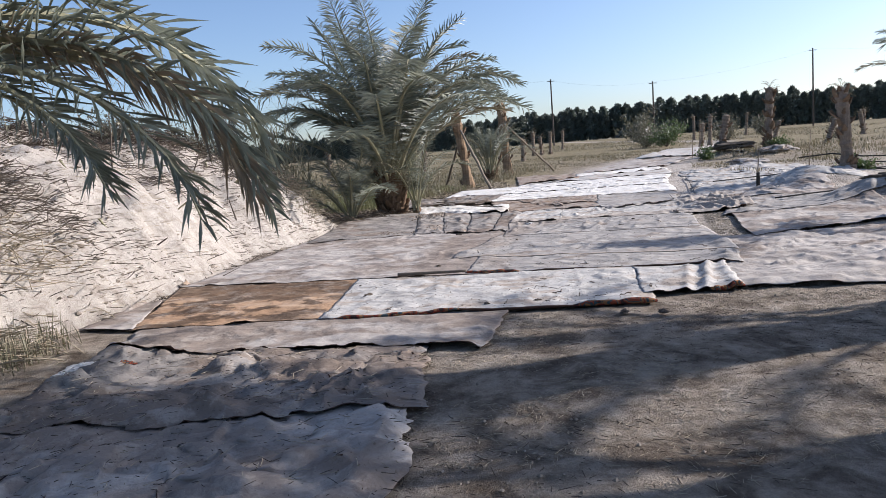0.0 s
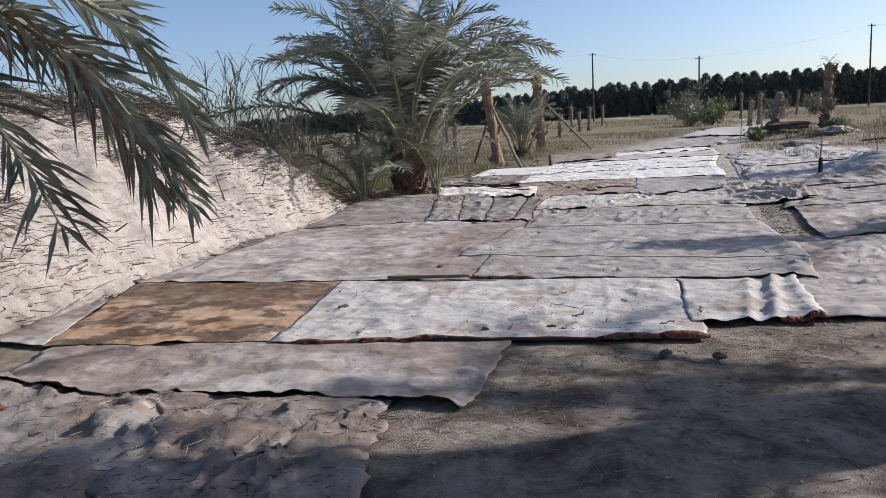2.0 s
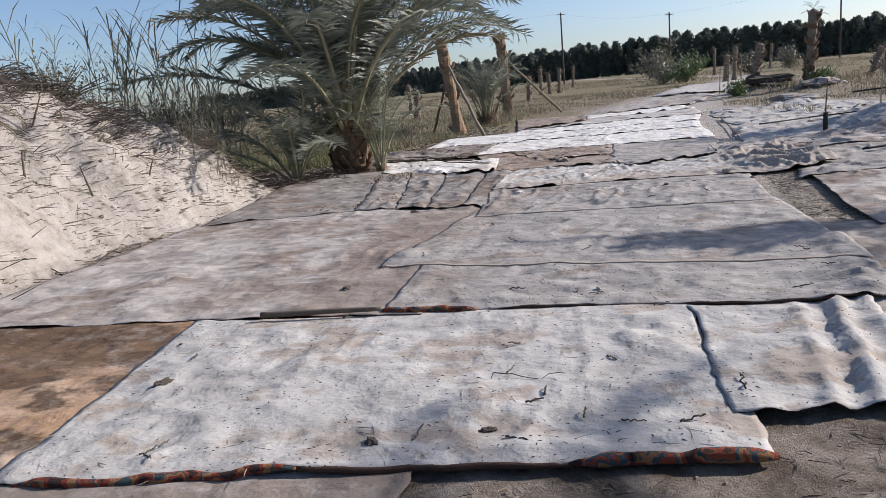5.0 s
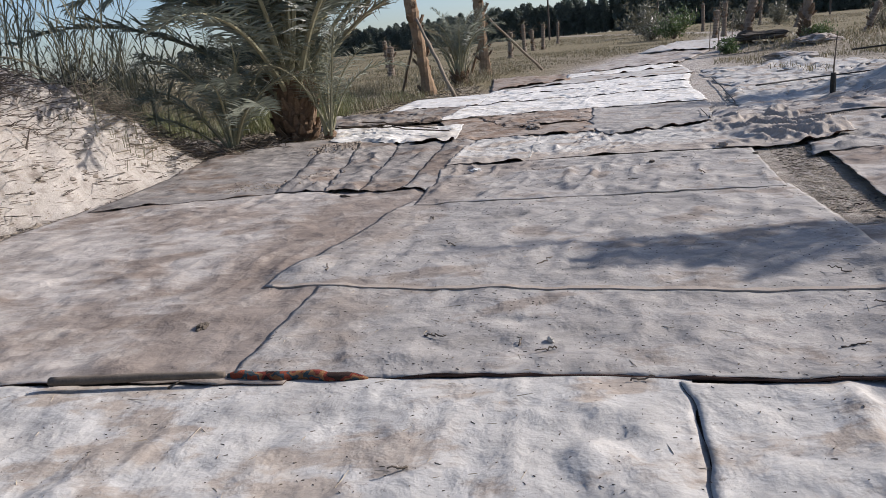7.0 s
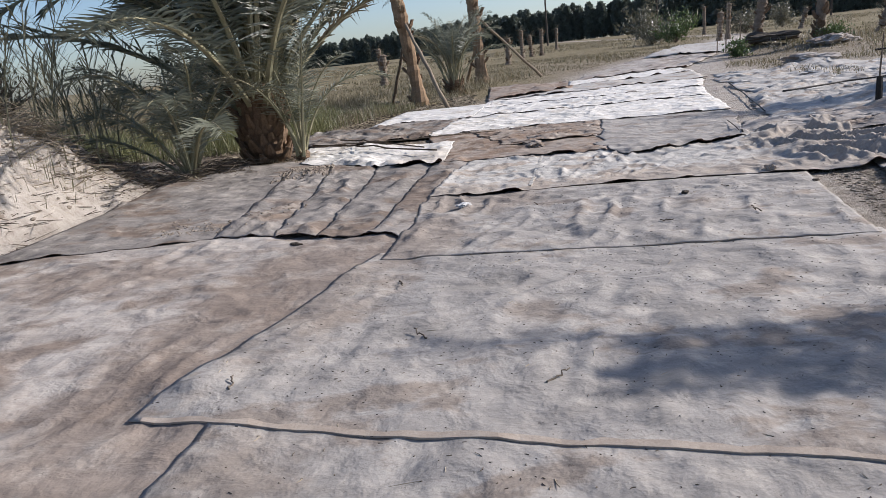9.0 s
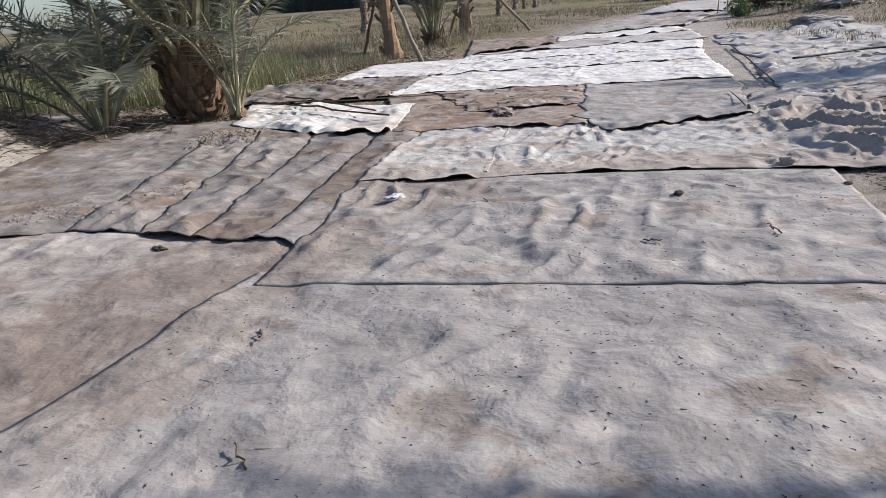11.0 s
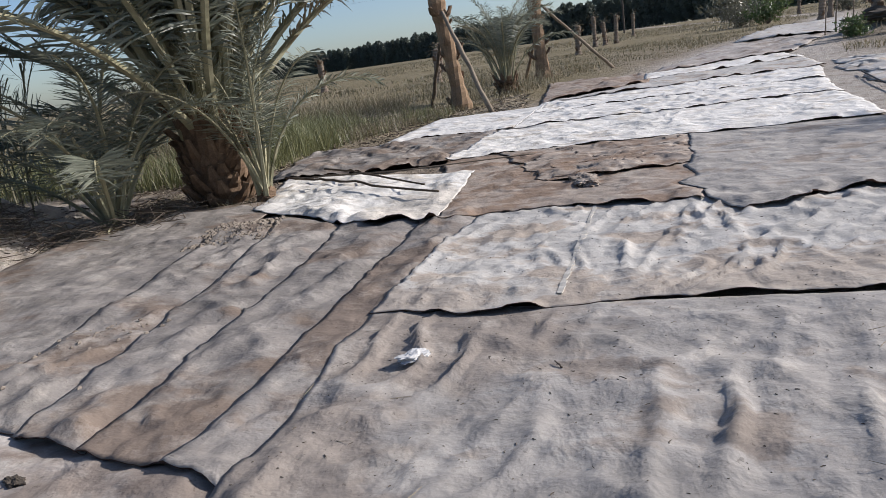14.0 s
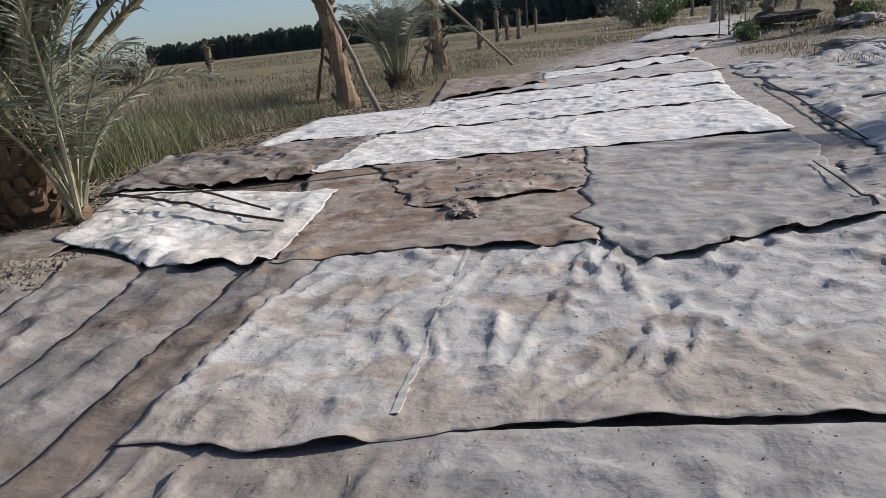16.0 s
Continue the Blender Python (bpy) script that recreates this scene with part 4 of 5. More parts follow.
left_field = lambda x, y: x < np.interp(y, [20, 22.5, 26, 28, 34, 45], [-1.9, -1.5, 0.2, 1.2, 3.4, 8.5])
blades("field_grass", "tall dry and green grass at the field edge", scatter(50000, -12, 4, 21, 34, 1, left_field, 0.6), 0.62, 0.008, M_GRASS, 1, 1.1)
blades("green_grass", "green grass behind the palm", scatter(34000, -9, 0.5, 20.3, 28, 2, left_field, 0.6), 0.55, 0.009, M_GREENGRASS, 2, 1.0)
blades("far_field_grass", "dry tan and olive grass over the far field", scatter(110000, -45, 65, 32, 130, 3, lambda x, y: off_path(x, y) & (left_field(x, y) | (y > 45) | (x > 14)), 0.15), 0.26, 0.035, M_GRASS, 3, 1.8)
blades("verge_grass", "low dry weeds beside the carpets", scatter(70000, -4, 22, 23, 60, 6, lambda x, y: off_path(x, y), 0.8), 0.2, 0.016, M_GRASS, 6, 1.6)
blades("right_field_grass", "sparse dry grass around the dead trunks", scatter(14000, 12, 45, 22, 50, 4, lambda x, y: x > 12 + 0.1 * y, 0.3), 0.35, 0.03, M_GRASS, 4)


def reed(seed, h):
    """A cane with long narrow leaves."""
    rng = random.Random(seed)
    sway = (rng.uniform(-0.2, 0.2), rng.uniform(-0.2, 0.2))
    pts = [(sway[0] * (i / 5) ** 2 * h, sway[1] * (i / 5) ** 2 * h, h * i / 5) for i in range(6)]
    pieces = [(*tube(pts, [0.008 - 0.001 * i for i in range(6)], 4), 0)]
    for k in range(13):
        s = 0.25 + 0.72 * k / 12
        p = Vector((sway[0] * s * s * h, sway[1] * s * s * h, h * s))
        az, L = k * 2.6 + rng.uniform(-0.5, 0.5), rng.uniform(0.22, 0.42)
        d = Vector((math.cos(az), math.sin(az), 0))
        w = Vector((-d.y, d.x, 0)) * 0.007
        m_, t_ = p + d * L * 0.45 + Vector((0, 0, L * 0.6)), p + d * L * 0.9 + Vector((0, 0, L * rng.uniform(0.4, 0.95)))
        pieces.append(([p - w * 0.4, p + w * 0.4, m_ + w, m_ - w, t_], [(0, 1, 2, 3), (3, 2, 4)], 0))
    v, f, i = join(pieces)
    return mesh_of("reed", v, f, M_REED)


REEDS = [reed(s, 1.0) for s in range(6)]
rng = random.Random(5)
for k in range(72):
    y = rng.uniform(10.0, 19.8) if k % 3 == 0 else rng.uniform(15.0, 19.8)
    x = float(np.interp(y, BANK_Y, BANK_X)) - (rng.uniform(2.2, 4.2) if y < 15 else rng.uniform(0.5, 3.0))
    if y > 17.5 and x > -3.6:
        continue
    ob = tagged(new("reed", REEDS[k % 6]), "thin grey-green reed cane on the bank", "reed", group="reeds on the sand bank")
    s = rng.uniform(0.7, 1.5) if y < 15 else rng.uniform(1.1, 2.1)
    ob.matrix_basis = pose(*on(x, y, -0.05), 0, 0, rng.uniform(0, 360)) @ Matrix.Diagonal((s, s, s, 1))


def bush(label, x, y, r, h, mat, seed, n=900, leaf=0.09, name="bush", z=0.0, twig=M_TWIG):
    """Scrub: a fan of twigs with loose small leaves, gaps between."""
    rng = random.Random(seed)
    root = tagged(new(name), label, "shrub", group="scrub")
    root.location = on(x, y, z - 0.05)
    twigs, leaves = [], []
    for k in range(26):
        az, el = rng.uniform(0, 6.28), rng.uniform(0.35, 1.4)
        d = Vector((math.cos(az) * math.cos(el) * r, math.sin(az) * math.cos(el) * r, math.sin(el) * h)) * rng.uniform(0.7, 1.1)
        p1 = d * 0.5 + Vector((0, 0, 0.05))
        twigs.append((*tube([(0, 0, 0), p1, d], [0.018, 0.011, 0.004], 4), 0))
        for j in range(n // 26):
            s = rng.uniform(0.25, 1.05)
            c = d * s + Vector((rng.gauss(0, 0.13), rng.gauss(0, 0.13), rng.gauss(0, 0.13))) * min(r, 1.5)
            c.z = max(c.z, 0.03)
            a, b = Vector((rng.gauss(0, 1), rng.gauss(0, 1), rng.gauss(0, 1))).normalized(), Vector((rng.gauss(0, 1), rng.gauss(0, 1), rng.gauss(0.7, 1))).normalized()
            q = leaf * rng.uniform(0.6, 1.4)
            leaves.append(([c - a * q * 0.22, c + a * q * 0.22, c + b * q], [(0, 1, 2)], 0))
    v, f, _ = join(twigs)
    part("branchwork", mesh_of("branchwork", v, f, twig), root)
    v, f, _ = join(leaves)
    part("foliage", mesh_of("foliage", v, f, mat), root)
    return root


for n, (bx, by, br, bh) in enumerate(((-4.6, 16.2, 1.0, 0.8), (-5.6, 14.6, 1.2, 0.7), (-6.8, 16.8, 1.5, 0.8), (-6.4, 12.6, 1.2, 0.6))):
    bush("grey-brown tangled scrub on the sand bank", bx, by, br, bh, M_BUSH, 40 + n, 1100, 0.075)
for n, (bx, by, br, bh, mt) in enumerate(((24, 90, 5, 4.2, M_BUSH), (20, 68, 2.5, 2.6, M_SHRUB), (18.5, 70, 2.2, 2.6, M_BUSH), (13.0, 36.3, 0.6, 0.7, M_SHRUB), (16.5, 35.7, 0.8, 0.6, M_SHRUB), (12.2, 20.6, 0.6, 0.35, M_SHRUB), (26, 48, 1.4, 1.8, M_BUSH), (32, 50, 1.8, 2.2, M_BUSH), (40, 62, 2, 2.2, M_SHRUB), (48, 70, 2.4, 2.6, M_SHRUB), (36, 85, 2.4, 2.6, M_BUSH), (-14, 40, 2.2, 1.8, M_BUSH), (-18, 60, 3, 2.6, M_BUSH), (28, 74, 2.4, 2.5, M_BUSH))):
    bush("low scrub bush in the field", bx, by, br, bh, mt, 60 + n, 900 if br < 2 else 1600, 0.12 * max(1, br * 0.8))


# ---- details on the carpets ----
def edge_strip(name, pts, width, mat, parent, label, lift=0.005, seed=0):
    """A thin ribbon lying along a carpet's edge."""
    rng = random.Random(seed)
    v, f = [], []
    for i, (p, side) in enumerate(pts):
        w = width * rng.uniform(0.6, 1.25)
        v += [(p[0], p[1], p[2] + lift), (p[0] + side[0] * w, p[1] + side[1] * w, p[2] + lift + 0.003), (p[0] + side[0] * w, p[1] + side[1] * w, p[2] - 0.004), (p[0], p[1], p[2] - 0.006)]
        if i:
            a, b = 4 * (i - 1), 4 * i
            f += [(a + k, a + (k + 1) % 4, b + (k + 1) % 4, b + k) for k in range(4)]
    return part(name, mesh_of(name, v, f, mat), parent, None, label)


def striped_pile():
    m, nt, bsdf = material("striped_pile")
    pos = position(nt)
    n = noise_node(nt, 9, 2, 0.5, pos)
    r = ramp(nt, n.outputs[0], [(0.0, (0.05, 0.022, 0.016)), (0.40, (0.27, 0.045, 0.025)), (0.47, (0.36, 0.17, 0.07)), (0.53, (0.06, 0.09, 0.10)), (0.58, (0.33, 0.07, 0.03)), (0.66, (0.06, 0.028, 0.02))])
    r.color_ramp.interpolation = "CONSTANT"
    f = noise_node(nt, 150, 3, 0.7, pos)
    nt.links.new(mix(nt, 0.6, r.outputs[0], ramp(nt, f.outputs[0], [(0.3, (0.35, 0.35, 0.35)), (0.7, (1, 1, 1))]).outputs[0], "MULTIPLY"), bsdf.inputs["Base Color"])
    bsdf.inputs["Roughness"].default_value = 1.0
    bump(nt, bsdf, f.outputs[0], 1.0, 0.012)
    return m


M_STRIPE = striped_pile()


def rolled(verts, lo, hi, radius, carpet_ob, label, bulge=0.0, seed=0, drop=0.01, mat=None):
    """The near edge of a carpet rolled under, its pile outwards."""
    row = verts[0]
    n = len(row) - 1
    rng = random.Random(seed)
    idx = [int(lo * n + (hi - lo) * n * k / 24) for k in range(25)]
    pts, rr = [], []
    for k, i in enumerate(idx):
        t = k / 24
        end = min(1.0, 6 * t + 0.35, 6 * (1 - t) + 0.35)
        r = radius * end * (0.85 + 0.3 * float(vnoise(k * 0.35, seed, seed))) * (1 + bulge * t**3)
        pts.append((row[i][0], row[i][1] - 0.3 * r, max(row[i][2] - drop, height(row[i][0], row[i][1]) + r * 0.75)))
        rr.append(r)
    v, f = tube(pts, rr, 9)
    return part("rolled_edge", mesh_of("rolled_edge", v, f, mat or M_STRIPE, smooth=True), carpet_ob, None, label)


rolled(front_edge, 0.05, 0.42, 0.028, front_carpet, "red and brown patterned rolled pile edge", 0.0, 3)
rolled(front_edge, 0.42, 0.80, 0.015, front_carpet, "dark brown rolled pile edge", 0.0, 4, mat=M_PILE)
rolled(front_edge, 0.78, 1.0, 0.03, front_carpet, "red, blue and tan striped roll end", 0.45, 5)
rolled(mid_edge, 0.0, 0.22, 0.032, mid_carpet, "red and blue patterned rolled pile edge", 0.0, 6)
rolled(mid_edge, 0.22, 0.97, 0.008, mid_carpet, "dark brown rolled pile edge", 0.0, 7, mat=M_PILE)
rolled(fold_edge, 0.7, 1.0, 0.028, fold_carpet, "red and brown roll end", 0.2, 8)


def near_side(verts, lo=0.0, hi=1.0):
    row = verts[0]
    n = len(row)
    return [(row[i], (0, 1)) for i in range(int(lo * (n - 1)), int(hi * (n - 1)) + 1, 2)]


edge_strip("binding", near_side(seam_edge, 0.02, 0.98), 0.04, M_BIND, seam_carpet, "dust-covered tan seam", 0.004, 3)


def surface(verts, x, y):
    d = (verts[..., 0] - x) ** 2 + (verts[..., 1] - y) ** 2
    return float(verts.reshape(-1, 3)[int(d.argmin())][2])


tape_pts = []
for k in range(60):
    x, y = 2.36 + 0.42 * k / 59, 14.02 + 2.3 * k / 59
    tape_pts.append(((x, y, surface(tape_edge, x, y) + 0.004), (1, -0.15)))
edge_strip("seam_tape", tape_pts, 0.032, M_TAPE, tape_carpet, "pale cloth seam tape", 0.0, 5)


# ---- sticks, hoses, stakes ----
def lie(points, mat, r, name, label, category, group, lift=0.03, sides=6):
    """A hose or rib lying along the ground through the points given."""
    points = [(*q, 0.0)[:3] for q in points]
    pts = []
    for k in range(len(points) - 1):
        for j in range(10):
            t = j / 10
            x = points[k][0] * (1 - t) + points[k + 1][0] * t
            y = points[k][1] * (1 - t) + points[k + 1][1] * t
            wob = 0.05 * float(vnoise(x * 0.8, y * 0.8, 31))
            up = points[k][2] * (1 - t) + points[k + 1][2] * t
            pts.append(Vector((x + wob, y + wob, height(x, y) + max(float(laid(x, y)), lift) + r + up)))
    n = len(pts)
    v, f = tube([p - pts[0] for p in pts], [r * (1 - 0.3 * i / n) for i in range(n)], sides)
    ob = tagged(new(name, mesh_of(name, v, f, mat, smooth=True)), label, category, group=group)
    ob.location = pts[0]
    return ob


RIBS, HOSES = "palm ribs lying on the white cloth", "irrigation hoses"
lie(((-0.9, 18.95, 0.08), (0.3, 18.0, 0.06), (1.45, 17.05, 0.03)), M_ROOT, 0.016, "palm_rib", "long dark palm rib lying on white cloth", "palm rib", RIBS, 0.05)
lie(((-0.45, 19.2, 0.1), (0.5, 18.3, 0.08), (1.2, 17.55, 0.03)), M_ROOT, 0.014, "palm_rib", "dark palm rib lying across another", "palm rib", RIBS, 0.05)
lie(((-0.7, 18.7, 0.08), (0.8, 18.45, 0.08), (2.5, 18.9, 0.02)), M_TWIG, 0.010, "palm_rib", "thin bent palm rib on white cloth", "palm rib", RIBS, 0.06)
lie(((8.2, 24.2), (7.4, 21.2), (6.45, 17.8)), M_HOSE, 0.014, "hose", "black irrigation hose along the carpets", "hose", HOSES, 0.03)
lie(((5.35, 15.95), (5.55, 16.8), (5.7, 17.5)), M_TWIG, 0.009, "stick", "thin dark stick on a grey carpet", "stick", "", 0.05)
lie(((7.9, 20.6), (9.4, 21.2), (12.0, 21.0), (14.5, 21.6)), M_HOSE, 0.02, "hose", "black irrigation hose over sandy ground", "hose", HOSES, 0.05)
lie(((14.6, 29.5, 0.05), (15.2, 28.0, 0.2), (15.6, 26.5, 0.1), (17.2, 25.4, 0.05)), M_HOSE, 0.035, "hose", "black hose looping out of the ground", "hose", HOSES, 0.02)
lie(((12.0, 22.4), (13.6, 23.0, 0.15), (15.0, 22.4)), M_HOSE, 0.03, "hose", "black hose loop beside a trunk", "hose", HOSES, 0.02)
lie(((12.0, 19.2), (14.0, 19.4), (17.5, 20.0)), M_HOSE, 0.03, "hose", "black hose leading from a dead trunk", "hose", HOSES, 0.02)
lie(((7.2, 14.6), (8.6, 14.9), (10.4, 14.4)), M_HOSE, 0.02, "hose", "thin black hose across a carpet", "hose", HOSES, 0.05)
lie(((-0.6, 7.93), (-0.1, 7.9), (0.33, 7.84)), M_TWIG, 0.024, "branch", "smooth brown branch weighing down a carpet edge", "branch", "", 0.03)
stake = tagged(new("stake"), "thin stake with a black sleeve", "stake")
stake.location = on(8.1, 17.75, -0.1)
v, f = tube([(0, 0, 0), (0.0, 0, 0.6), (0.03, 0, 1.15)], [0.016, 0.014, 0.008], 6)
part("stick", mesh_of("stick", v, f, M_TWIG), stake)
v, f = tube([(0, 0, 0.05), (0, 0, 0.3), (0.0, 0, 0.5)], [0.05, 0.05, 0.045], 8)
part("sleeve", mesh_of("sleeve", v, f, M_HOSE), stake, None, "black plastic sleeve")
STAKES = "thin stakes in the field"
for k, (x, y, h) in enumerate(((14.2, 40.9, 2.2), (14.9, 41.1, 1.6), (13.4, 39.8, 1.3), (11.2, 21.5, 1.4), (10.4, 14.9, 0.8))):
    rod("stake", "thin grey upright stake in the ground", "stake", on(x, y, -0.1), on(x + 0.06, y, h), 0.03 if y > 30 else 0.018, 0.015 if y > 30 else 0.008, M_WOOD, STAKES, seed=50 + k)
for k, (x, y, dx, h) in enumerate(((-4.45, 11.53, 0.02, 0.36), (-3.72, 13.3, 0.1, 0.35), (-4.0, 12.2, -0.12, 0.3), (-5.3, 10.2, 0.05, 0.7), (-4.9, 12.6, 0.2, 0.45), (-4.2, 8.9, 0.2, 0.25))):
    rod("stick", "dry stick standing in the sand bank", "stick", on(x, y, -0.08), on(x + dx, y + 0.03, h), 0.016, 0.008, M_TWIG, "sticks in the sand bank", seed=70 + k)
prev = None
for k, (x, y, z) in enumerate(((-60, 145, 14.0), (18.5, 138.0, 13.8), (36.0, 132.0, 11.6), (65.9, 134.8, 15.4), (120, 138, 15.0))):
    if prev:
        pts = [(prev[0] + (x - prev[0]) * t, prev[1] + (y - prev[1]) * t, prev[2] + (z - prev[2]) * t - 3.2 * t * (1 - t)) for t in [i / 12 for i in range(13)]]
        v, f = tube([Vector(p) - Vector(pts[0]) for p in pts], [0.005] * 13, 4)
        ob = tagged(new("power_line", mesh_of("power_line", v, f, M_HOSE)), "thin sagging power line between utility poles", "cable", group="power lines")
        ob.location = pts[0]
    prev = (x, y, z)


# ---- loose litter ----
def slivers(name, label, pts, zz, size, mat, seed, category="litter", thick=0.1, tilt=0.25):
    """Many small bent sticks in one mesh."""
    rng = np.random.RandomState(seed)
    n = len(pts)
    az, L = rng.rand(n) * 6.283, size * (0.35 + 1.3 * rng.rand(n) ** 2)
    d = np.stack([np.cos(az), np.sin(az), tilt * (rng.rand(n) - 0.35)], 1) * L[:, None]
    s = np.stack([-np.sin(az), np.cos(az), 0 * az], 1) * (thick * size * (0.5 + rng.rand(n)))[:, None]
    t = np.array([0, 0, 1]) * (thick * size * 0.8)
    p = np.stack([pts[:, 0], pts[:, 1], zz], 1)
    q = p + d * 0.5 + s * (rng.rand(n) - 0.5)[:, None] * 1.5
    e = p + d
    v = np.stack([p - s / 2, p + s / 2, p + t, q - s / 2, q + s / 2, q + t, e - s / 4, e + s / 4, e + t / 2], 1).reshape(-1, 3)
    i = 9 * np.arange(n)[:, None]
    f = []
    for q4 in ((0, 1, 4, 3), (1, 2, 5, 4), (2, 0, 3, 5), (3, 4, 7, 6), (4, 5, 8, 7), (5, 3, 6, 8)):
        f += (i + list(q4)).tolist()
    return tagged(new(name, mesh_of(name, v.tolist(), f, mat)), label, category, kind="stuff")


def ground_at(p):
    return land(p[:, 0], p[:, 1]) - 0.022


def top_of(vv, n, seed, power=1.0):
    """Random spots on a carpet's top."""
    rng = np.random.RandomState(seed)
    a = (rng.rand(n) ** power * (vv.shape[0] - 1)).astype(int)
    b = (rng.rand(n) * (vv.shape[1] - 1)).astype(int)
    return vv[a, b]


front_dirt = lambda x, y: (y < np.interp(x, [-0.2, 0.8, 2.1, 3, 7], [4.4, 5.5, 5.5, 6.1, 5.2])) & (x > -0.2)
p = scatter(20000, -0.2, 7, -1, 6.2, 51, front_dirt, 1.2)
slivers("straw_litter", "dry straw scattered on the grey dirt", p, ground_at(p), 0.06, M_STRAW, 51, thick=0.05)
p = scatter(5000, -0.2, 7, -1, 6.2, 52, front_dirt, 1.0)
slivers("twig_litter", "dark broken twigs on the grey dirt", p, ground_at(p), 0.06, M_ROOT, 52, thick=0.06)
p = scatter(7000, 4.2, 5.9, 9.4, 13.6, 53, lambda x, y: x > 4.15 + (y - 9.4) * 0.25, 1.0)
slivers("straw_litter", "straw on the bare strip between carpets", p, ground_at(p), 0.05, M_STRAW, 53, thick=0.07)
p = scatter(2500, 4.2, 5.9, 9.4, 13.6, 56, lambda x, y: x > 4.15 + (y - 9.4) * 0.25, 1.5)
slivers("twig_litter", "dark twigs on the bare strip between carpets", p, ground_at(p), 0.05, M_ROOT, 56, thick=0.1)
p = scatter(9000, -4, 2.2, 18.6, 30, 57, lambda x, y: laid(x, y) < 0.001, 1.0)
slivers("straw_litter", "dry straw and weeds between carpets and grass", p, ground_at(p), 0.16, M_STRAW, 57, thick=0.06, tilt=0.6)
p = scatter(5000, -4, 2.2, 18.6, 30, 58, lambda x, y: laid(x, y) < 0.001, 1.3)
slivers("twig_litter", "dark leaf litter between carpets and grass", p, ground_at(p), 0.14, M_ROOT, 58, thick=0.1, tilt=0.4)
p = scatter(11000, -8.5, -2.7, 4, 18, 54, lambda x, y: (x < np.interp(y, BANK_Y, BANK_X) + 0.3) & (vnoise(x * 0.8, y * 0.8, 77) > -0.6), 0.7)
slivers("bank_litter", "grey and brown twigs strewn over the sand bank", p, ground_at(p), 0.2, M_TWIG, 54, thick=0.045)
p = scatter(3500, -8.5, -2.9, 4, 18, 59, lambda x, y: x < np.interp(y, BANK_Y, BANK_X) + 0.2, 1.1)
slivers("bank_litter", "dark roots and broken stalks on the sand bank", p, ground_at(p), 0.22, M_ROOT, 59, thick=0.05, tilt=0.6)
p = scatter(10000, -8.0, -2.9, 4, 18, 55, lambda x, y: x < np.interp(y, BANK_Y, BANK_X) + 0.2, 0.9)
slivers("bank_straw", "dry straw strewn over the sand bank", p, ground_at(p), 0.16, M_STRAW, 55, thick=0.035)
for vv, k in ((shade_a, 0), (shade_b, 5)):
    q = top_of(vv, 900, 62 + k)
    slivers("twig_litter", "dark twigs and leaf litter on the shaded carpets", q[:, :2], q[:, 2], 0.05, M_ROOT, 63 + k, thick=0.08)
    q = top_of(vv, 500, 64 + k)
    slivers("straw_litter", "dry straw on the shaded carpets", q[:, :2], q[:, 2], 0.09, M_STRAW, 65 + k, thick=0.04)
crumbs = np.concatenate([top_of(vv, n, 60 + k, w) for k, (vv, n, w) in enumerate(((front_edge, 900, 1.6), (mid_edge, 500, 1.3), (seam_edge, 700, 1.0), (bump_edge, 500, 1.0), (tape_edge, 350, 1.0), (fold_edge, 150, 1.0)))])
slivers("crumbs", "dark crumbs and bits of twig on the carpets", crumbs[:, :2], crumbs[:, 2], 0.014, M_TWIG, 61, thick=0.28)
some = np.concatenate([top_of(front_edge, 130, 71, 1.6), top_of(mid_edge, 40, 72), top_of(seam_edge, 40, 73), top_of(bump_edge, 40, 74)])
slivers("straw_bits", "pale straw bits on the carpets", some[:, :2], some[:, 2], 0.08, M_STRAW, 75, thick=0.035)


def lumps(name, label, pts, zz, size, mat, seed):
    """Many small irregular clods in one mesh."""
    rng = np.random.RandomState(seed)
    n = len(pts)
    base = np.array([(1, 0, 0), (-1, 0, 0), (0, 1, 0), (0, -1, 0), (0, 0, 0.8), (0, 0, -0.6), (0.6, 0.6, 0.4), (-0.6, -0.5, 0.4)])
    tri = [(0, 6, 4), (6, 2, 4), (2, 1, 4), (1, 7, 4), (7, 3, 4), (3, 0, 4), (0, 2, 6), (1, 3, 7), (0, 5, 2), (2, 5, 1), (1, 5, 3), (3, 5, 0)]
    r = size * (0.3 + 1.2 * rng.rand(n) ** 3)
    v = base[None] * (0.7 + 0.6 * rng.rand(n, 8, 1)) * r[:, None, None] + np.stack([pts[:, 0], pts[:, 1], zz], 1)[:, None]
    i = 8 * np.arange(n)[:, None]
    f = []
    for q in tri:
        f += (i + list(q)).tolist()
    return tagged(new(name, mesh_of(name, v.reshape(-1, 3).tolist(), f, mat)), label, "clods", kind="stuff")


p = scatter(4200, -0.3, 7, -1, 6.2, 81, front_dirt, 1.4)
lumps("clods", "small dry clods on the grey dirt", p, ground_at(p), 0.011, M_CLOD, 81)
p = scatter(900, -1.5, 0.1, 13.2, 14.2, 82, None, 1.5)
lumps("sand_crumbs", "sand crumbs spilled on the dark carpet", p, land(p[:, 0], p[:, 1]) + laid(p[:, 0], p[:, 1]), 0.014, M_CLOD, 82)
p = scatter(500, -0.95, -0.1, 16.1, 16.9, 83, None, 1.5)
lumps("sand_crumbs", "sand crumbs heaped beside the white cloth", p, land(p[:, 0], p[:, 1]) + laid(p[:, 0], p[:, 1]), 0.02, M_CLOD, 83)
p = scatter(2500, -8, -3, 4, 17, 84, lambda x, y: x < np.interp(y, BANK_Y, BANK_X) + 0.4, 1.4)
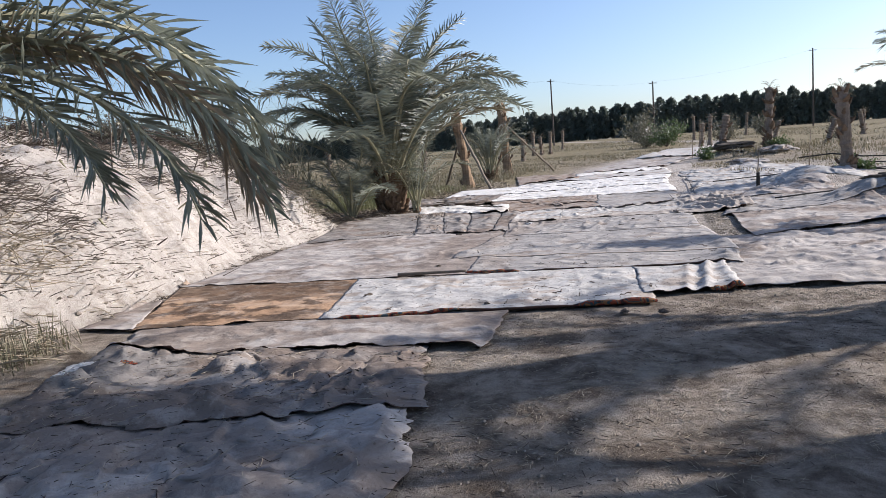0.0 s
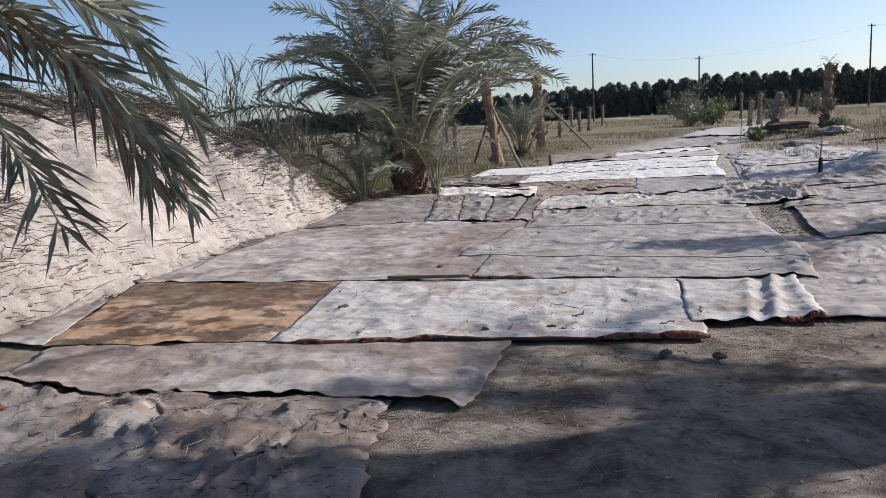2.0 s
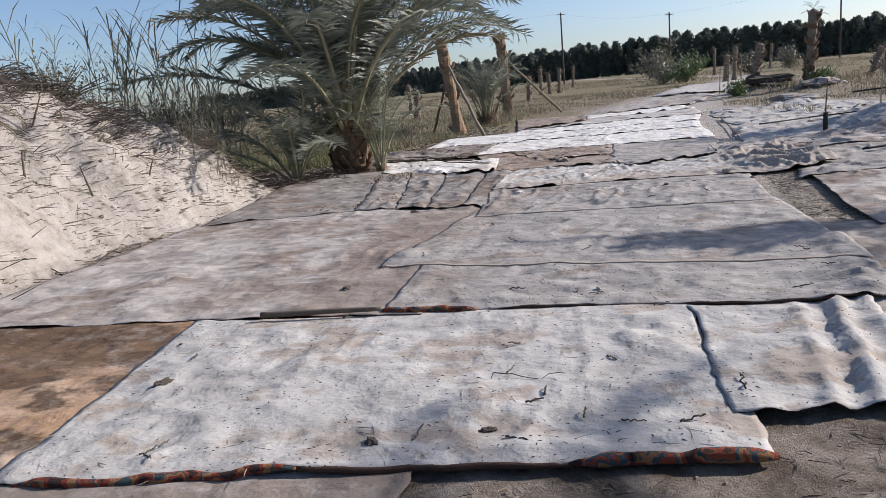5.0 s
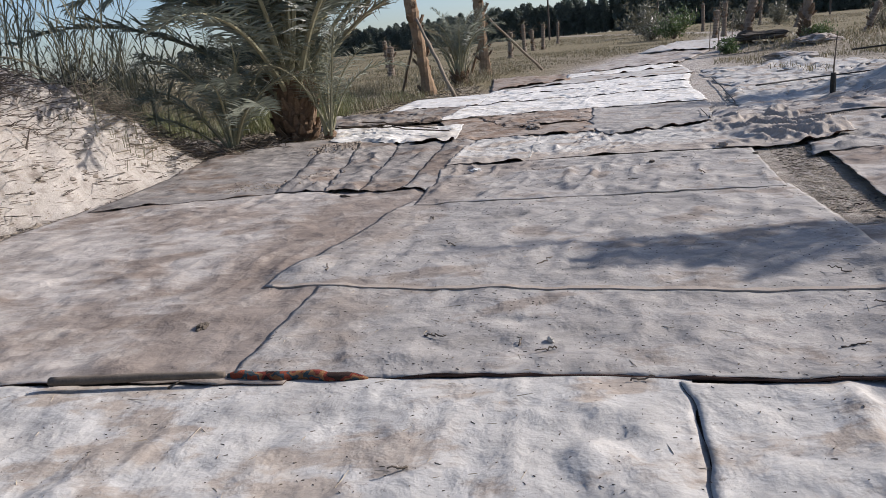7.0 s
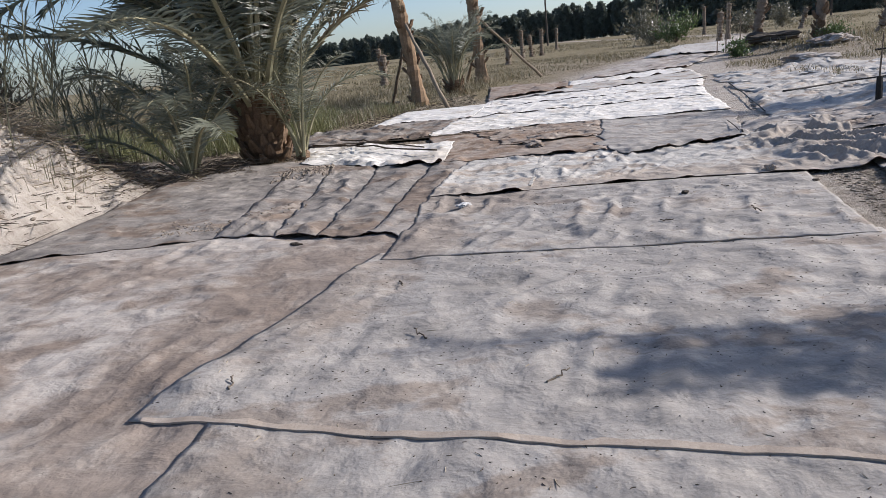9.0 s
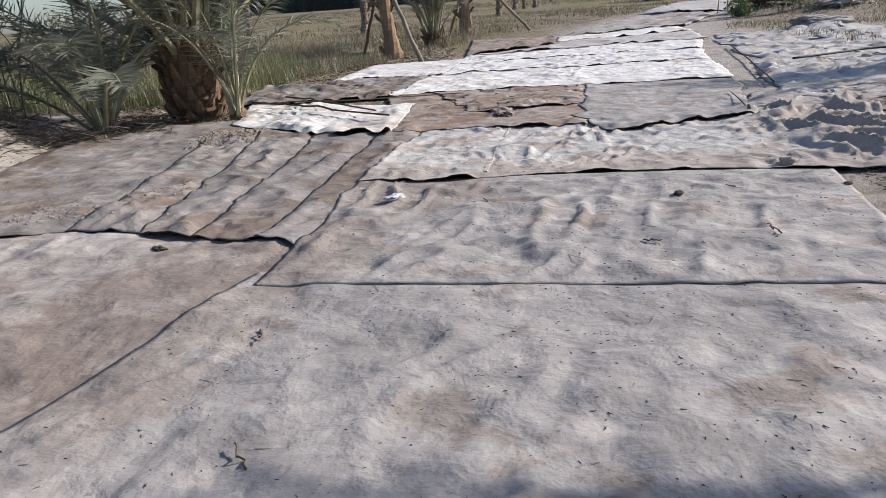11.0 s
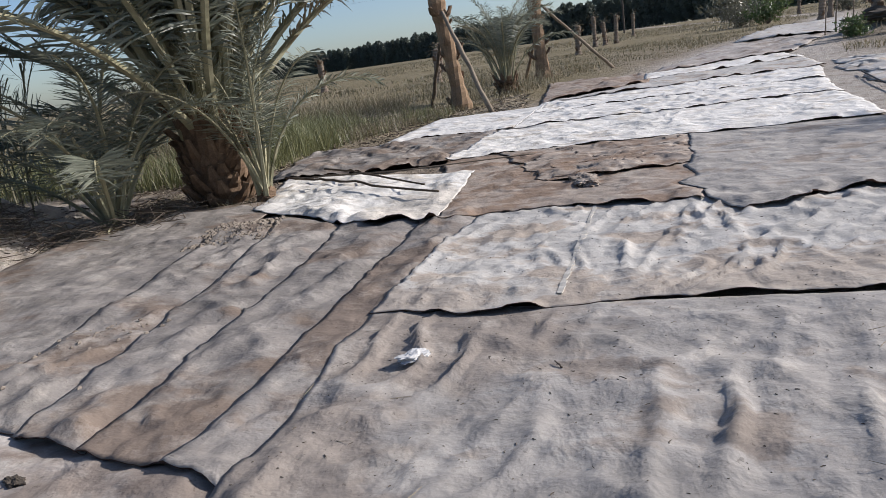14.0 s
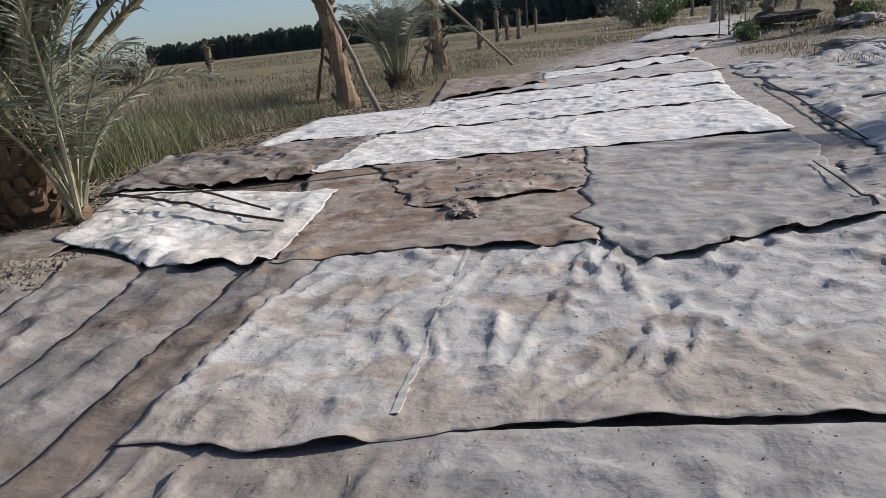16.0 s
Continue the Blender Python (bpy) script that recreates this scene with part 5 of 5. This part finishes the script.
lumps("bank_clods", "clods of pale sand on the bank", p, ground_at(p), 0.03, M_CLOD, 84)

TWIGS = "larger twigs on the carpets"
rng = random.Random(9)
for k in range(24):
    vv = (front_edge, front_edge, mid_edge, seam_edge, bump_edge)[k % 5]
    q = vv[rng.randrange(3, vv.shape[0] - 2), rng.randrange(3, vv.shape[1] - 3)]
    az, L = rng.uniform(0, 6.28), rng.uniform(0.05, 0.16)
    a = Vector((q[0], q[1], q[2] + 0.006))
    rod("twig", "small dark broken twig on a carpet", "twig", a, a + Vector((L * math.cos(az), L * math.sin(az), 0.012)), 0.005, 0.003, M_TWIG, TWIGS, 0.5, 90 + k, 5)


def crumpled(name, label, x, y, z, size, mat, seed, category, flat=0.5):
    """A crumpled scrap: a ball of creased facets pressed flat."""
    bm = bmesh.new()
    bmesh.ops.create_icosphere(bm, subdivisions=4, radius=1)
    rng = random.Random(seed)
    for v in bm.verts:
        k = 1 + 0.55 * noise.noise(v.co * 1.6 + Vector((seed, 0, 0))) + 0.5 * abs(noise.noise(v.co * 4.5 + Vector((0, seed, 0))))
        v.co = Vector((v.co.x * size * 1.3 * k, v.co.y * size * 0.75 * k, max(v.co.z * size * flat * k, -size * 0.12)))
    me = bpy.data.meshes.new(name)
    bm.to_mesh(me)
    bm.free()
    me.materials.append(mat)
    ob = tagged(new(name, me), label, category)
    ob.location, ob.rotation_euler = (x, y, z), (0, 0, rng.uniform(0, 3))
    return ob


crumpled("plastic_wrapper", "crumpled white plastic wrapper on a grey carpet", 1.66, 13.28, surface(bump_edge, 1.66, 13.28) + 0.01, 0.06, M_PLASTIC, 3, "litter", 0.32)
crumpled("pebble", "small pale round pebble on a carpet", 1.89, 8.06, surface(mid_edge, 1.89, 8.06) + 0.006, 0.017, M_TAPE, 5, "stone", 0.9)
crumpled("stone", "grey stone weighing down a carpet edge", 4.72, 13.62, surface(tape_edge, 4.72, 13.62) + 0.01, 0.045, M_BIND, 6, "stone", 0.9)
for k, (x, y, sz) in enumerate(((-0.08, 8.64, 0.035), (-0.84, 6.76, 0.04), (0.5, 5.86, 0.03), (1.02, 5.92, 0.025), (3.68, 12.95, 0.035), (4.85, 12.95, 0.03), (0.2, 12.42, 0.035), (1.75, 5.2, 0.04), (2.08, 5.1, 0.045))):
    crumpled("dirt_clump", "small dark clump of dirt and fibres", x, y, height(x, y) + float(laid(x, y)) + 0.004, sz, M_SOIL, 40 + k, "clump", 0.45)
for k, (x, y, dx, dy, r) in enumerate(((0.98, 6.52, 0.46, -0.06, 0.003), (1.10, 5.84, 0.09, -0.07, 0.007), (1.21, 6.17, 0.09, 0.0, 0.006), (1.31, 6.27, 0.02, 0.08, 0.006), (1.86, 5.86, 0.12, 0.03, 0.005), (1.46, 5.97, 0.02, 0.08, 0.005), (1.62, 5.93, 0.1, -0.06, 0.004), (2.25, 6.15, 0.03, 0.16, 0.005))):
    a = Vector((x, y, height(x, y) + float(laid(x, y)) + 0.006))
    rod("twig", "thin dark stick on a pale carpet", "twig", a, a + Vector((dx, dy, 0.012)), r, r * 0.7, M_ROOT, "larger twigs on the carpets", 0.4, 130 + k, 5)
crumpled("rag", "white and grey rag lying by the bank", -2.95, 4.35, height(-2.95, 4.35) + 0.02, 0.12, M_WHITE, 7, "rag", 0.4)
crumpled("rag", "torn orange-red rag scrap by the bank", -2.6, 4.32, height(-2.6, 4.32) + 0.03, 0.10, M_STRIPE, 8, "rag", 0.4)
crumpled("rag", "brown crumpled scrap on brown carpet", 2.75, 17.2, height(2.75, 17.2) + float(laid(2.75, 17.2)), 0.17, M_BROWN, 10, "rag", 0.3)
for k, (x, y, sz, mt, what) in enumerate(((15.0, 38.2, 0.8, M_SOIL, "dark soil mound beside a stump"), (16.1, 35.0, 0.7, M_WARM, "grey cloth crumpled at a trunk's foot"), (11.7, 27.6, 0.5, M_WARM, "grey crumpled cloth on the sand"),
                                        (9.3, 13.2, 0.5, M_SOIL, "dark soil mound beside a post"), (4.4, 29.9, 0.25, M_BROWN, "brown cloth scrap on the path"), (-0.5, 26.2, 0.25, M_SOIL, "dark clump beside the propped trunk"))):
    crumpled("soil_mound" if mt is M_SOIL else "cloth", what, x, y, height(x, y) - 0.03, sz, mt, 20 + k, "mound" if mt is M_SOIL else "cloth", 0.3)


def brush_pile(label, x, y, r, h, n, seed, mat=M_TWIG, length=0.5):
    """A tangle of dry sticks."""
    rng = random.Random(seed)
    root = tagged(new("brushwood", None), label, "brushwood", group="brushwood on the sand bank")
    root.location = on(x, y, -0.05)
    z0 = root.location.z
    pieces = []
    for k in range(n):
        px, py = rng.gauss(0, r * 0.5), rng.gauss(0, r * 0.5)
        z = height(x + px, y + py) - z0 + rng.uniform(0, h) * math.exp(-(px * px + py * py) / (r * r))
        az, L = rng.uniform(-0.9, 0.9) + (math.pi if rng.random() < 0.5 else 0), length * rng.uniform(0.4, 1.2)
        d = Vector((math.cos(az), math.sin(az), rng.uniform(-0.35, 0.35)))
        a = Vector((px, py, z)) - d * L / 2
        b = Vector((px, py, z)) + d * L / 2
        m_ = (a + b) / 2 + Vector((rng.gauss(0, 0.05), rng.gauss(0, 0.05), rng.gauss(0.02, 0.05)))
        pieces.append((*tube([a, m_, b], [0.006, 0.005, 0.002], 4), 0))
    v, f, _ = join(pieces)
    tagged(part("tangle", mesh_of("tangle", v, f, mat), root), kind="stuff")
    return root


for k, (x, y, r, h, n, mt) in enumerate(((-5.2, 7.4, 0.8, 0.3, 240, M_TWIG), (-4.7, 6.6, 0.6, 0.2, 120, M_STRAW), (-5.6, 13.2, 0.8, 0.4, 200, M_TWIG), (-4.4, 14.0, 0.7, 0.3, 200, M_TWIG), (-6.4, 11.4, 0.9, 0.35, 200, M_TWIG), (-3.7, 15.6, 0.6, 0.3, 180, M_STRAW), (-5.0, 11.0, 0.5, 0.1, 60, M_TWIG), (-4.0, 5.0, 0.5, 0.3, 130, M_STRAW), (-3.3, 17.3, 0.7, 0.3, 200, M_TWIG), (-2.2, 17.9, 0.6, 0.2, 120, M_TWIG), (-6.2, 12.8, 0.8, 0.35, 220, M_ROOT), (-5.7, 14.4, 0.8, 0.35, 220, M_ROOT), (-6.9, 10.6, 0.8, 0.3, 200, M_ROOT), (-6.6, 8.2, 0.8, 0.3, 180, M_ROOT))):
    brush_pile("tangle of dry grey sticks and stalks", x, y, r, h, n, 30 + k, mt)
for k, (x, y, az) in enumerate(((-5.6, 12.4, 20), (-4.9, 13.4, -40), (-6.2, 13.8, 70), (-4.3, 10.6, 160), (-5.8, 9.6, 10), (-3.5, 16.4, 100), (-5.4, 5.6, 60), (-4.7, 8.4, 30), (-5.2, 11.6, -20), (-4.1, 13.0, 150), (-6.6, 10.4, 80), (-5.0, 14.6, 10), (-4.4, 15.2, 60), (-6.0, 8.0, 120))):
    ob = tagged(new("dead_frond", DRY[k % 3]), "dead brown palm frond lying on the bank", "palm frond", group="dead fronds on the bank")
    ob.matrix_basis = pose(*on(x, y, 0.12), 0, 10, az) @ Matrix.Diagonal((1.3, 1.3, 1.3, 1))
blades("bank_grass", "thin green-grey grass tufts on the bank", np.concatenate([scatter(900, -5.2, -3.9, 11.6, 13.6, 91, None, 1.0), scatter(700, -4.6, -3.6, 3.6, 5.6, 92, None, 1.2), scatter(900, -8, -5, 9, 16, 93, None, 1.2), scatter(900, -6, -3, 14, 18.5, 94, None, 1.2)]), 0.5, 0.008, M_REED, 91)
blades("palm_foot_grass", "dry grass around the palm's foot", np.concatenate([scatter(900, -2.6, -0.7, 17.9, 19.4, 95, None, 2.0), scatter(700, -1.6, 0.4, 22.2, 27.0, 96, left_field, 1.0)]), 0.2, 0.006, M_GRASS, 95, 1.6)
